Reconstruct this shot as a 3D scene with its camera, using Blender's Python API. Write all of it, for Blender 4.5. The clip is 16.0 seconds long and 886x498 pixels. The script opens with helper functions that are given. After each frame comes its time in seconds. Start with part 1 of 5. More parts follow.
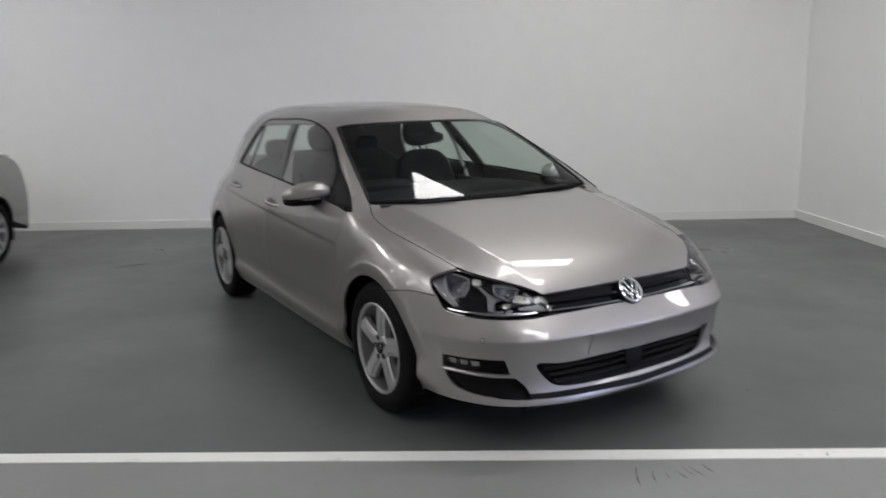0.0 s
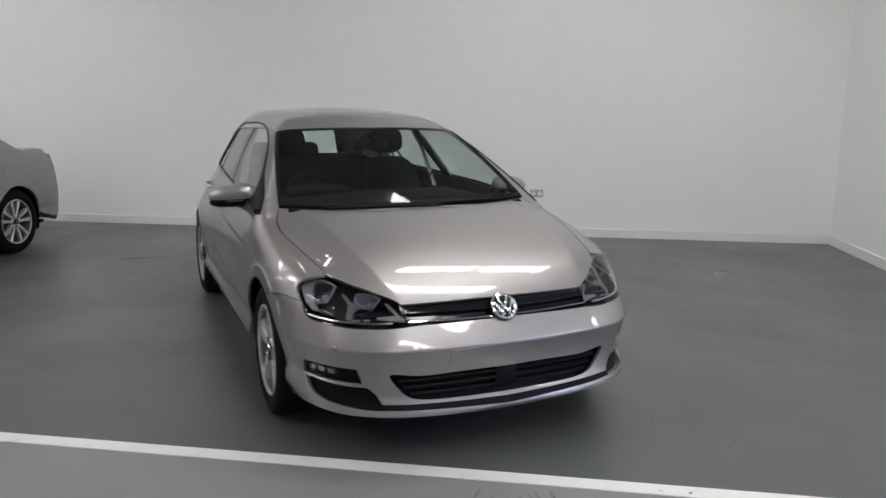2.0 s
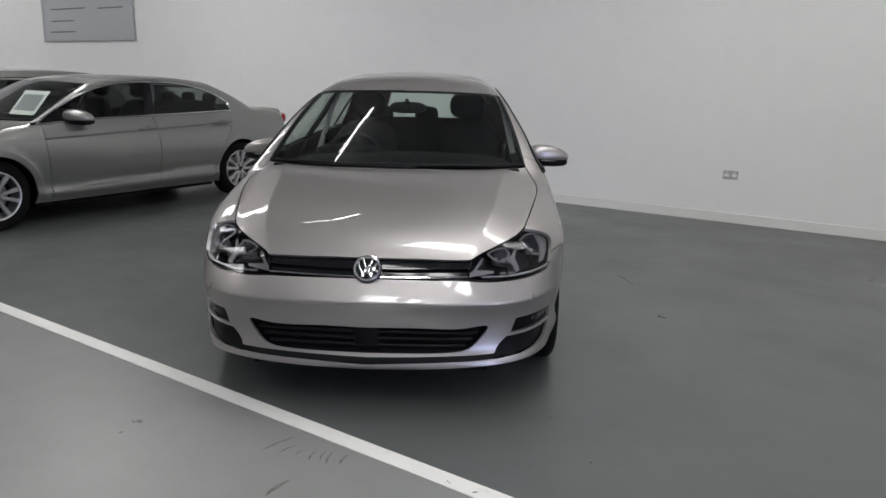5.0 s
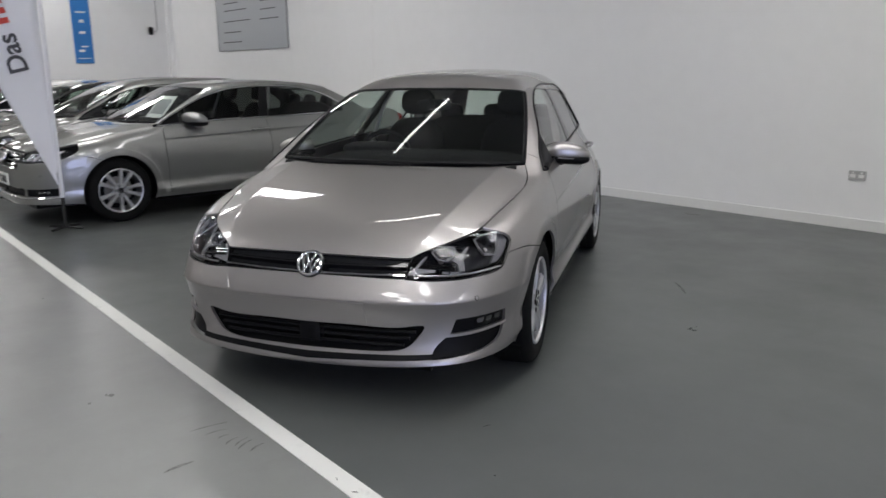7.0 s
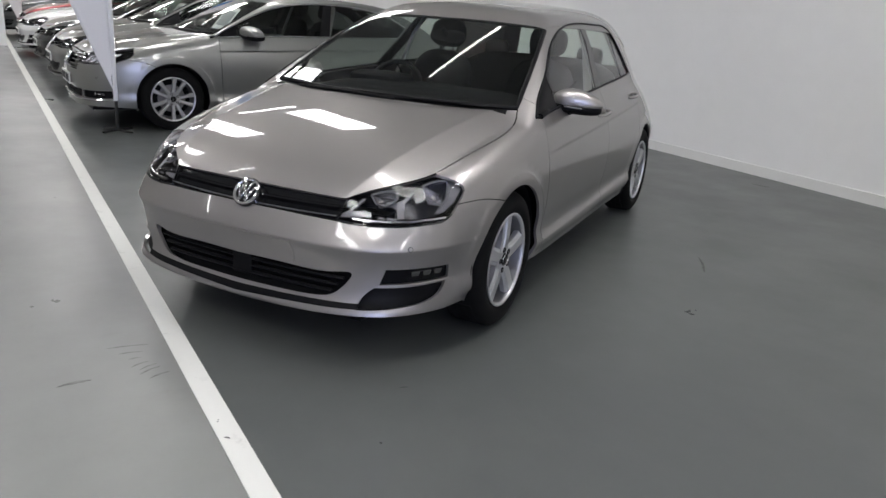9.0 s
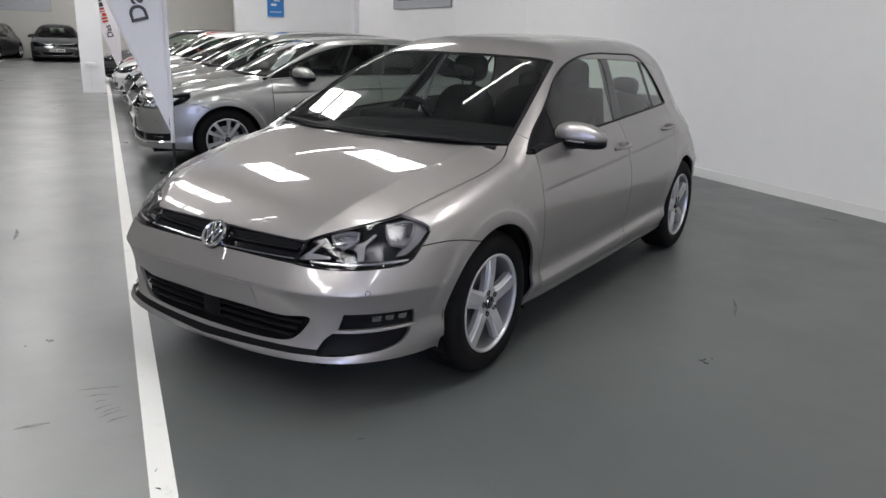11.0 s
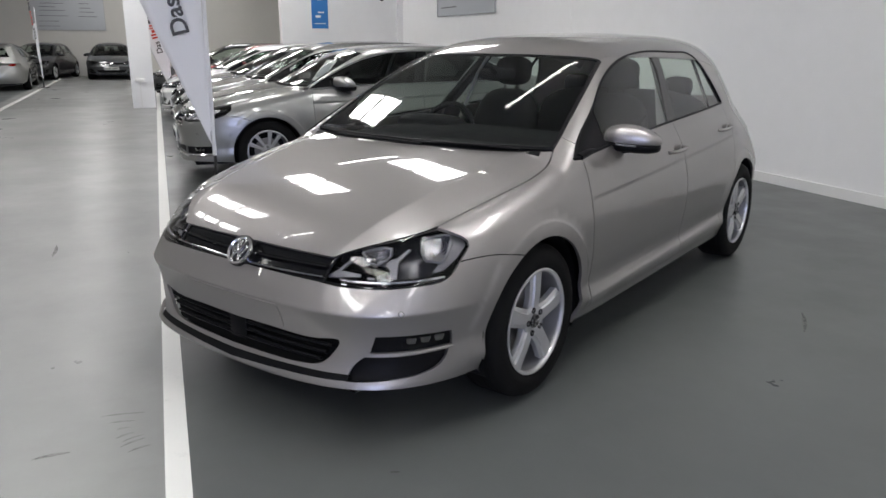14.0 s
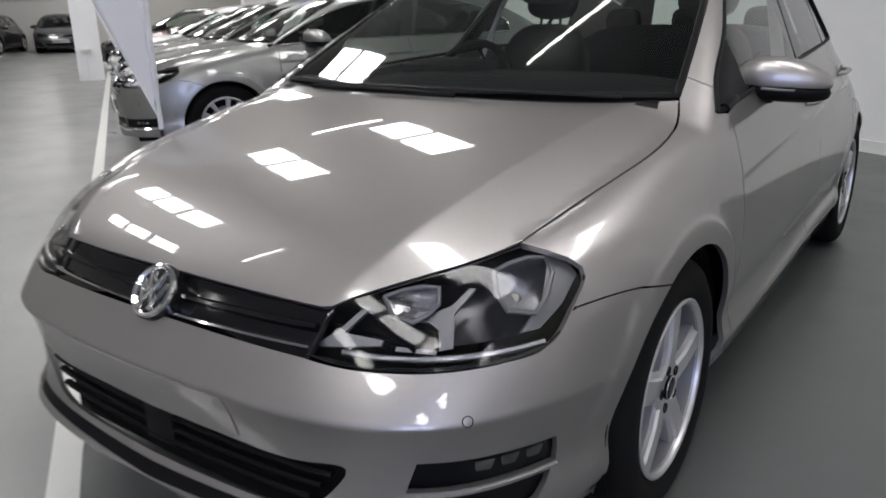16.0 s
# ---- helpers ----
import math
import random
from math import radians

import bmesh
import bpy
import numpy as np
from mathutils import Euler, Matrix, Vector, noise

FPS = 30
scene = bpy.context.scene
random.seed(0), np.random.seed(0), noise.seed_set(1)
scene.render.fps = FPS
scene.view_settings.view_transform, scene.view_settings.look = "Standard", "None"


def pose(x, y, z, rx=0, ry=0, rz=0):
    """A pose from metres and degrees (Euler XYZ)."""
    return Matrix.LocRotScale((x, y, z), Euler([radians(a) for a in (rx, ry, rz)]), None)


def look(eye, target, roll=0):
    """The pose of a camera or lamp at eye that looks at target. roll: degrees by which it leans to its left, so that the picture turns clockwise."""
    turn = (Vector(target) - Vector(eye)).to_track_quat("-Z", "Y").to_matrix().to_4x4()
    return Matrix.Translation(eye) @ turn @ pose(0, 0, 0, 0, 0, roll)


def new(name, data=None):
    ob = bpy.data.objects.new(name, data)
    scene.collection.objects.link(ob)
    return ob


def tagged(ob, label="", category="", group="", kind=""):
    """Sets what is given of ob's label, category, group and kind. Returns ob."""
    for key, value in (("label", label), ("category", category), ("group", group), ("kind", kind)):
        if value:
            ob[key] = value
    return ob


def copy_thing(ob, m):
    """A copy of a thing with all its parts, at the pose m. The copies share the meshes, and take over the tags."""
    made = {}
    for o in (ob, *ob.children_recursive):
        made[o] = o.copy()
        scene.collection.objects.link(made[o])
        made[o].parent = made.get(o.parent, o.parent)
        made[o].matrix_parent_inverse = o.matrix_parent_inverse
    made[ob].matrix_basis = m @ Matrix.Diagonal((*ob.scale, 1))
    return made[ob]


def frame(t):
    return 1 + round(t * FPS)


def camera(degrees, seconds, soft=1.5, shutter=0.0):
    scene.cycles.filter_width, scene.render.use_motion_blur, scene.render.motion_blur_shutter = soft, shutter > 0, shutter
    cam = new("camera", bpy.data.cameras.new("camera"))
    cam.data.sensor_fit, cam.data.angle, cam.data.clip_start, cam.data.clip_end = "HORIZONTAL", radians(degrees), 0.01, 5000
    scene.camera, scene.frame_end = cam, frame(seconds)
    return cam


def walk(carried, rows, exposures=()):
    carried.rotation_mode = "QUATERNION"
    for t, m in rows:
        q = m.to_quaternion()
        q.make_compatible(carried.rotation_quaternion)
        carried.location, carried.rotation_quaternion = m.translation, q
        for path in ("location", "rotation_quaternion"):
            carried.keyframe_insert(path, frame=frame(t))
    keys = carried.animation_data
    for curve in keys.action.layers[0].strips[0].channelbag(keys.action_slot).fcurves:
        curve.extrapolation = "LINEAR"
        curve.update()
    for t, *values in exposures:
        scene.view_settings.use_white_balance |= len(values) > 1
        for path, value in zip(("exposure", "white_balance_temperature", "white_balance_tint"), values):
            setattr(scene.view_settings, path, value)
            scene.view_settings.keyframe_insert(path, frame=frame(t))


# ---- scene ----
cam = camera(60.9, 16.0, shutter=0.5)
PATH = [
    (0, (-2.353, -3.078, 1.472), (-1.338, -1.400, 1.079), -0.96),
    (0.5, (-2.187, -3.208, 1.480), (-1.354, -1.421, 1.146), -1.25),
    (1, (-2.016, -3.379, 1.491), (-1.203, -1.588, 1.131), -1.08),
    (1.5, (-1.764, -3.492, 1.451), (-0.957, -1.695, 1.106), 0.41),
    (2, (-1.507, -3.500, 1.465), (-0.705, -1.705, 1.096), 0.58),
    (2.5, (-1.209, -3.700, 1.463), (-0.487, -1.873, 1.087), 1.02),
    (3, (-0.902, -3.762, 1.435), (-0.295, -1.898, 1.038), 1.28),
    (5.5, (0.763, -3.844, 1.439), (0.553, -1.907, 0.986), 1.03),
    (6, (1.029, -3.771, 1.422), (0.748, -1.844, 0.967), 0.79),
    (6.5, (1.272, -3.634, 1.420), (0.882, -1.727, 0.961), 0.01),
    (7, (1.489, -3.599, 1.425), (0.906, -1.740, 0.972), -0.43),
    (7.5, (1.745, -3.532, 1.408), (1.049, -1.727, 0.899), 0.27),
    (8, (1.872, -3.390, 1.415), (1.150, -1.615, 0.843), 2.36),
    (10.5, (2.280, -2.753, 1.415), (1.270, -1.130, 0.826), 2.67),
    (11, (2.383, -2.699, 1.434), (1.322, -1.094, 0.886), 1.81),
    (11.5, (2.392, -2.695, 1.428), (1.335, -1.095, 0.859), 1.68),
    (12, (2.397, -2.689, 1.435), (1.319, -1.103, 0.865), 0.39),
    (12.5, (2.397, -2.670, 1.430), (1.327, -1.077, 0.865), -0.01),
    (13, (2.385, -2.644, 1.425), (1.292, -1.065, 0.866), 0.22),
    (13.5, (2.369, -2.580, 1.417), (1.241, -1.019, 0.876), 0.36),
    (14, (2.284, -2.494, 1.398), (1.115, -0.959, 0.869), 0.13),
    (14.5, (2.054, -2.384, 1.375), (0.908, -0.819, 0.889), -0.75),
    (15, (1.843, -2.211, 1.316), (0.706, -0.648, 0.803), -1.83),
    (15.5, (1.603, -1.912, 1.266), (0.449, -0.373, 0.719), -2.81),
    (16, (1.348, -1.624, 1.182), (0.246, -0.067, 0.580), -1.09),
]
walk(cam, [(t, look(eye, target, roll)) for t, eye, target, roll in PATH], [(0, 0.0), (3, 0.03), (6.5, -0.06), (8, 0.02), (10.5, 0.15), (12.5, 0.15), (16, 0.06)])

# ---- light and exposure ----
world = bpy.data.worlds.new("world")
scene.world = world
world.use_nodes = True
world.node_tree.nodes["Background"].inputs["Color"].default_value = (0.75, 0.8, 0.85, 1)
world.node_tree.nodes["Background"].inputs["Strength"].default_value = 0.6

# The hall stands turned against the parked hatchback: u runs along the back wall, n towards it.
HALL = Matrix.Rotation(radians(-31.03), 4, "Z")
CEIL = 4.6


# ---- materials ----
def mat(name, color=(0.5, 0.5, 0.5), rough=0.5, metal=0.0, **extra):
    m = bpy.data.materials.new(name)
    m.use_nodes = True
    b = m.node_tree.nodes["Principled BSDF"]
    b.inputs["Base Color"].default_value = (*color, 1)
    b.inputs["Roughness"].default_value = rough
    b.inputs["Metallic"].default_value = metal
    for key, value in extra.items():
        b.inputs[key.replace("_", " ")].default_value = value
    return m


def node(m, kind, **inputs):
    n = m.node_tree.nodes.new(kind)
    for key, value in inputs.items():
        n.inputs[key.replace("_", " ")].default_value = value
    return n


def wire(m, a, b):
    m.node_tree.links.new(a, b)


def coords(m):
    return node(m, "ShaderNodeTexCoord").outputs["Object"]


def noise_tex(m, scale, detail=4.0, rough=0.55, stretch=None):
    n = node(m, "ShaderNodeTexNoise", Scale=scale, Detail=detail, Roughness=rough)
    co = coords(m)
    if stretch:
        mp = node(m, "ShaderNodeMapping")
        mp.inputs["Scale"].default_value = stretch
        wire(m, co, mp.inputs["Vector"])
        co = mp.outputs["Vector"]
    wire(m, co, n.inputs["Vector"])
    return n.outputs["Fac"]


def ramp(m, fac, stops):
    r = node(m, "ShaderNodeValToRGB")
    els = r.color_ramp.elements
    while len(els) < len(stops):
        els.new(0.5)
    for e, (p, c) in zip(els, stops):
        e.position = p
        e.color = (*c, 1) if len(c) == 3 else (c[0], c[0], c[0], 1)
    wire(m, fac, r.inputs["Fac"])
    return r.outputs["Color"]


def mix(m, fac, a, b, blend="MIX"):
    n = node(m, "ShaderNodeMix")
    n.data_type, n.blend_type = "RGBA", blend
    for sock, v in ((n.inputs[0], fac), (n.inputs[6], a), (n.inputs[7], b)):
        if hasattr(v, "links"):
            wire(m, v, sock)
        elif isinstance(v, (int, float)):
            sock.default_value = v
        else:
            sock.default_value = (*v, 1)
    return n.outputs[2]


def bump(m, height, strength, distance):
    n = node(m, "ShaderNodeBump", Strength=strength, Distance=distance)
    wire(m, height, n.inputs["Height"])
    b = m.node_tree.nodes["Principled BSDF"]
    wire(m, n.outputs["Normal"], b.inputs["Normal"])


def bsdf(m):
    return m.node_tree.nodes["Principled BSDF"]


def floor_paint(name, c0, c1, dirt):
    m = mat(name, c0, 0.3)
    big = noise_tex(m, 0.45, 5, 0.6)
    fine = noise_tex(m, 7.0, 6, 0.65)
    col = ramp(m, big, [(0.3, c0), (0.7, c1)])
    col = mix(m, 0.12, col, ramp(m, fine, [(0.35, (0.55,)), (0.65, (1.0,))]), "MULTIPLY")
    smear = noise_tex(m, 1.6, 8, 0.7, (1.0, 0.35, 1.0))
    col = mix(m, ramp(m, smear, [(0.6, (0.0,)), (0.8, (dirt,))]), col, (0.11, 0.10, 0.09))
    wire(m, col, bsdf(m).inputs["Base Color"])
    wire(m, ramp(m, noise_tex(m, 1.1, 6, 0.6), [(0.3, (0.26,)), (0.7, (0.42,))]), bsdf(m).inputs["Roughness"])
    bump(m, noise_tex(m, 55, 3, 0.5), 0.06, 0.002)
    return m


FLOOR_BAY = floor_paint("bay_floor_paint", (0.090, 0.098, 0.096), (0.108, 0.115, 0.112), 0.25)
FLOOR_AISLE = floor_paint("aisle_floor_paint", (0.212, 0.216, 0.210), (0.246, 0.250, 0.243), 0.35)
LINE_PAINT = mat("white_line_paint", (0.74, 0.74, 0.71), 0.45)
_l = ramp(LINE_PAINT, noise_tex(LINE_PAINT, 9, 8, 0.7), [(0.22, (0.5, 0.5, 0.48)), (0.42, (0.76, 0.76, 0.73))])
wire(LINE_PAINT, _l, bsdf(LINE_PAINT).inputs["Base Color"])


def wall_paint(name, c):
    m = mat(name, c, 0.62)
    col = ramp(m, noise_tex(m, 0.35, 4, 0.5), [(0.3, tuple(v * 0.965 for v in c)), (0.7, c)])
    col = mix(m, 0.06, col, ramp(m, noise_tex(m, 5.0, 6, 0.6), [(0.3, (0.6,)), (0.7, (1.0,))]), "MULTIPLY")
    wire(m, col, bsdf(m).inputs["Base Color"])
    bump(m, noise_tex(m, 130, 2, 0.5), 0.05, 0.001)
    return m


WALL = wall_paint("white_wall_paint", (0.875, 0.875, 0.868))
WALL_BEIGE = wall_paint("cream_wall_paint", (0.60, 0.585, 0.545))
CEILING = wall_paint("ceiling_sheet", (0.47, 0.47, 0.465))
SKIRT = mat("skirting_gloss_paint", (0.80, 0.80, 0.78), 0.35)


def glow(name, color, strength):
    m = bpy.data.materials.new(name)
    m.use_nodes = True
    nt = m.node_tree
    nt.nodes.remove(nt.nodes["Principled BSDF"])
    e = nt.nodes.new("ShaderNodeEmission")
    e.inputs["Color"].default_value = (*color, 1)
    e.inputs["Strength"].default_value = strength
    nt.links.new(e.outputs[0], nt.nodes["Material Output"].inputs["Surface"])
    return m


SKYLIGHT = glow("translucent_roof_sheet", (1.0, 0.988, 0.985), 15.0)
DAY = glow("daylight_outside", (0.54, 0.61, 1.0), 7.5)
TUBE = glow("fluorescent_tube", (1.0, 0.98, 0.95), 16.0)


# ---- building blocks ----
def mesh_object(name, bm, material=None, smooth=False, angle=None):
    me = bpy.data.meshes.new(name)
    bmesh.ops.recalc_face_normals(bm, faces=bm.faces)
    bm.to_mesh(me)
    bm.free()
    if material:
        me.materials.append(material)
    if smooth:
        me.polygons.foreach_set("use_smooth", [True] * len(me.polygons))
        if angle:
            me.set_sharp_from_angle(angle=radians(angle))
    return new(name, me)


def part(name, bm, material, parent, label="", smooth=True, angle=40):
    ob = mesh_object(name, bm, material, smooth, angle)
    ob.parent = parent
    if label:
        tagged(ob, label)
    return ob


def add_box(bm, x0, x1, y0, y1, z0, z1, bevel=0.0, m=None):
    r = bmesh.ops.create_cube(bm, size=1)
    vs = r["verts"]
    bmesh.ops.scale(bm, vec=(x1 - x0, y1 - y0, z1 - z0), verts=vs)
    bmesh.ops.translate(bm, vec=((x0 + x1) / 2, (y0 + y1) / 2, (z0 + z1) / 2), verts=vs)
    if bevel:
        es = list({e for v in vs for e in v.link_edges})
        out = bmesh.ops.bevel(bm, geom=es, offset=bevel, segments=2, affect="EDGES", profile=0.5)
        vs = list({v for f in out["faces"] for v in f.verts} | {v for v in vs if v.is_valid})
    if m is not None:
        bmesh.ops.transform(bm, matrix=m, verts=vs)
    return vs


def boxed(*a, **k):
    bm = bmesh.new()
    add_box(bm, *a, **k)
    return bm


def structure(name, bm, material, label="", parent=None):
    ob = mesh_object(name, bm, material)
    if parent is None:
        ob.matrix_world = HALL
        tagged(ob, label, name.split("_")[0], kind="structure")
    else:
        ob.parent = parent
    return ob


# ---- the hall ----
def slanted(bm, edge):
    """Turns one long edge of a floor slab by the small angle of the painted line."""
    for v in bm.verts:
        if abs(v.co.y - edge) < 1e-3:
            v.co.y = -0.936 - 0.02496 * v.co.x
    return bm


structure("floor", slanted(boxed(-33.0, 12.0, -0.93, 5.6, -0.12, 0.0), -0.93), FLOOR_BAY, "dark grey painted concrete floor of the parking bays")
structure("aisle_floor", slanted(boxed(-33.0, 12.0, -4.0, -0.93, -0.12, 0.0), -0.93), FLOOR_AISLE, "light grey painted concrete floor of the aisle")
structure("far_bay_floor", boxed(-33.0, 12.0, -9.2, -4.0, -0.12, 0.0), FLOOR_BAY, "dark grey painted concrete floor of the opposite bays")
line = structure("floor_marking", boxed(-33.0, 3.62, -0.041, 0.041, 0.0, 0.004), LINE_PAINT, "white painted line along the edge of the bays")
line.matrix_world = HALL @ pose(0, -0.936, 0, 0, 0, -1.43)
structure("floor_marking", boxed(-33.0, -10.0, -3.76, -3.65, 0.0, 0.004), LINE_PAINT, "white painted line along the edge of the bays")
structure("wall_north", boxed(-14.6, 4.0, 5.04, 5.3, 0.0, CEIL), WALL, "plain white painted showroom wall")
structure("wall_east", boxed(3.82, 4.1, 0.9, 5.04, 0.0, CEIL), WALL, "plain white painted showroom wall")
structure("wall_east_return", boxed(4.1, 12.0, 0.9, 1.15, 0.0, CEIL), WALL, "plain painted wall added out of view")
bm = bmesh.new()
add_box(bm, 12.0, 12.25, -9.3, -8.9, 0.0, CEIL)
add_box(bm, 12.0, 12.25, -3.2, 1.15, 0.0, CEIL)
add_box(bm, 12.0, 12.25, -8.9, -3.2, 3.2, CEIL)
add_box(bm, 12.0, 12.25, -8.9, -3.2, -0.1, 0.05)
structure("wall_east_end", bm, WALL, "white painted wall with a wide window")
# Unseen wall added to close the hall; darker paint keeps car reflections dim.
structure("wall_south", boxed(-32.6, 12.0, -9.3, -9.05, 0.0, CEIL), WALL_BEIGE, "plain painted wall added out of view")
structure("backdrop", boxed(12.6, 12.65, -9.3, -2.6, 0.0, 3.8), DAY, "pale bluish daylight outside the window")
window = structure("window_1", boxed(12.06, 12.14, -8.9, -3.2, 0.05, 0.13), SKIRT, "wide white framed showroom window")
for k in range(5):
    structure("window_frame", boxed(12.06, 12.14, -8.9 + k * 1.406, -8.825 + k * 1.406, 0.13, 3.1), SKIRT, parent=window)
structure("window_frame", boxed(12.06, 12.14, -8.9, -3.2, 3.1, 3.2), SKIRT, parent=window)
structure("window_frame", boxed(12.065, 12.135, -8.9, -3.2, 2.2, 2.27), SKIRT, parent=window)
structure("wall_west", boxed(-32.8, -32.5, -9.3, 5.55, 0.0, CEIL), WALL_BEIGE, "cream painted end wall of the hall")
structure("wall_stub", boxed(-14.9, -14.6, 2.2, 5.3, 0.0, CEIL), WALL, "white painted wall standing out into the hall")
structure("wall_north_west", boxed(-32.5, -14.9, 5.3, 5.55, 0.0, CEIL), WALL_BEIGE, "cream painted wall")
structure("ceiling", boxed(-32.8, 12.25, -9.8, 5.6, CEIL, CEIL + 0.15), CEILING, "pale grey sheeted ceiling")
structure("baseboard", boxed(-14.6, 3.8, 5.02, 5.04, 0.0, 0.1), SKIRT, "white gloss skirting board")
structure("baseboard", boxed(3.8, 3.82, 0.9, 5.02, 0.0, 0.1), SKIRT, "white gloss skirting board")
structure("column", boxed(-15.1, -14.7, -1.08, -0.62, 0.0, CEIL), WALL, "white painted square column")


# roof lights in rows over the bays and the aisle
for n0, half, first, panes, long, bar in ((0.04, 0.30, -7.64, 2, 1.02, 0.20), (2.15, 0.30, -7.64, 2, 1.02, 0.20), (-2.45, 0.27, -6.75, 3, 0.80, 0.20), (-4.25, 0.27, -6.0, 3, 0.66, 0.18)):
    for k in range(-3 if n0 > -3 else -2, 3):
        bm = bmesh.new()
        for p in range(panes):
            u0 = first + 7.6 * k + (long + bar) * p
            if u0 + long < 11.9:
                add_box(bm, u0, u0 + long, n0 - half, n0 + half, CEIL - 0.03, CEIL - 0.01)
        structure("skylight", bm, SKYLIGHT, "row of bright translucent roof lights")


from mathutils import geometry

# ---- cars: one smooth body shape, cut into panels ----
def spline(xs, ys):
    """Natural cubic through the nodes, straight beyond them."""
    xs, ys = np.array(xs, float), np.array(ys, float)
    n, h = len(xs), np.diff(xs)
    a = np.zeros((n, n))
    r = np.zeros(n)
    a[0, 0] = a[-1, -1] = 1
    for i in range(1, n - 1):
        a[i, i - 1], a[i, i], a[i, i + 1] = h[i - 1], 2 * (h[i - 1] + h[i]), h[i]
        r[i] = 6 * ((ys[i + 1] - ys[i]) / h[i] - (ys[i] - ys[i - 1]) / h[i - 1])
    m = np.linalg.solve(a, r)

    def f(v):
        v = np.asarray(v, float)
        w = np.clip(v, xs[0], xs[-1])
        i = np.clip(np.searchsorted(xs, w) - 1, 0, n - 2)
        u, q = xs[i + 1] - w, w - xs[i]
        s = (m[i] * u**3 + m[i + 1] * q**3) / (6 * h[i]) + (ys[i] / h[i] - m[i] * h[i] / 6) * u + (ys[i + 1] / h[i] - m[i + 1] * h[i] / 6) * q
        lo = (ys[1] - ys[0]) / h[0] - h[0] * m[1] / 6
        hi = (ys[-1] - ys[-2]) / h[-1] + h[-1] * m[-2] / 6
        return s + np.where(v < xs[0], (v - xs[0]) * lo, 0) + np.where(v > xs[-1], (v - xs[-1]) * hi, 0)

    return f


def smax(a, b, r):
    h = np.clip(0.5 + 0.5 * (a - b) / r, 0, 1)
    return a * h + b * (1 - h) + r * h * (1 - h)


# the raised line along each side of a bonnet: y, x
RIDGE = ([-0.70, -0.57, -0.37, -0.25, 0.30], [0.437, 0.488, 0.530, 0.543, 0.605])


class Shape:
    """A car's outer skin as the zero of a smooth function: x across, nose to -y, the front axle at y = 0."""

    def __init__(self, s):
        self.s = s
        self.plan = spline(*s["plan"])
        self.side = spline(*s["side"])
        self.nose = spline(*s["nose"])
        self.hood = spline(*s["hood"])
        self.fall = spline(*s["fall"])
        self.roof = spline(*s["roof"])
        self.tail = spline(*s["tail"])
        self.taper = spline(*s["taper"])

    def half_width(self, y, z):
        s = self.s
        w = self.plan(y) - self.side(z) - self.taper(y) * np.clip((z - 0.6) / 0.35, 0, 1)
        for yc in (0.0, s["wb"]):
            rr = np.hypot(y - yc, z - 0.316)
            w = w + 0.009 * np.clip((z - 0.25) / 0.06, 0, 1) / (1 + np.exp(np.clip((rr - s["arch"] - 0.064) / 0.0035, -60, 60)))
        d = s["crease"] + s["crease_rise"] * (y - 0.5) - z
        fade = np.clip((y - 0.25) / 0.4, 0, 1) * np.clip((3.0 - y) / 0.5, 0, 1)
        e = 0.305 + s["low_rise"] * (y - 0.4) - z
        skirt = np.clip((y - 0.36) / 0.12, 0, 1) * np.clip((s["wb"] - 0.34 - y) / 0.12, 0, 1)
        w = w + s["low_step"] * skirt / (1 + np.exp(np.clip(-e / 0.004, -60, 60)))
        return w - s["crease_depth"] * fade / (1 + np.exp(np.clip(-d / 0.003, -60, 60))) * np.exp(-np.clip(d, 0, 9) / 0.05)

    def __call__(self, p):
        s = self.s
        x, y, z = np.abs(p[..., 0]), p[..., 1], p[..., 2]
        side = x - self.half_width(y, z)
        nose = self.nose(z) + s["bow"] * x**2 + s["wrap"] * x**6 - y
        tail = y - self.tail(z) + 0.14 * x**2 + 0.40 * x**6
        out = (x - np.interp(y, RIDGE[0], RIDGE[1])) / 0.003
        top = z - self.hood(y) + self.fall(y) * x**2 + s["ridge"] * np.interp(y, [-0.8, -0.3, 0.35, 0.6], [1, 1, 0.6, 0]) * 0.003 * np.logaddexp(0, np.clip(out, -50, 50))
        low = smax(smax(side, nose, 0.10), top, np.interp(y, [-0.2, 0.34], [s["shoulder"], 0.08]))
        low = smax(low, tail, 0.12)
        zz = z - s["ws_z"]
        ws = (s["ws_y"] + s["ws_slope"] * zz + 0.34 * zz**2 + s["ws_bow"] * x**2 - y) * 0.47
        roof = z - self.roof(y) + s.get("crown", 0.15) * x**2 + 0.12 * x**6
        rear = (y - s["rw_y"] - s["rw_slope"] * (1.3 - z) + 0.12 * x**2) * s.get("rw_k", 0.75)
        gh = np.maximum(smax(smax(smax(side, roof, s.get("cant", 0.14)), ws, 0.045), rear, 0.06), 0.8 - z)
        y0 = s["ws_y"]
        k = 0.001 + 0.020 * np.clip((x - 0.60) / 0.12, 0, 1) * np.interp(y, [y0 - 0.08, y0 + 0.06, y0 + 0.20, y0 + 0.36], [0, 1, 1, 0]) * np.clip((z - 0.84) / 0.08, 0, 1)
        h = np.maximum(k - np.abs(low - gh), 0) / k
        return np.minimum(low, gh) - h * h * k * 0.25

    def normal(self, p):
        e, g = 0.0015, np.zeros_like(p)
        for k in range(3):
            d = np.zeros(3)
            d[k] = e
            g[:, k] = self(p + d) - self(p - d)
        return g / np.maximum(np.linalg.norm(g, axis=1, keepdims=True), 1e-9)

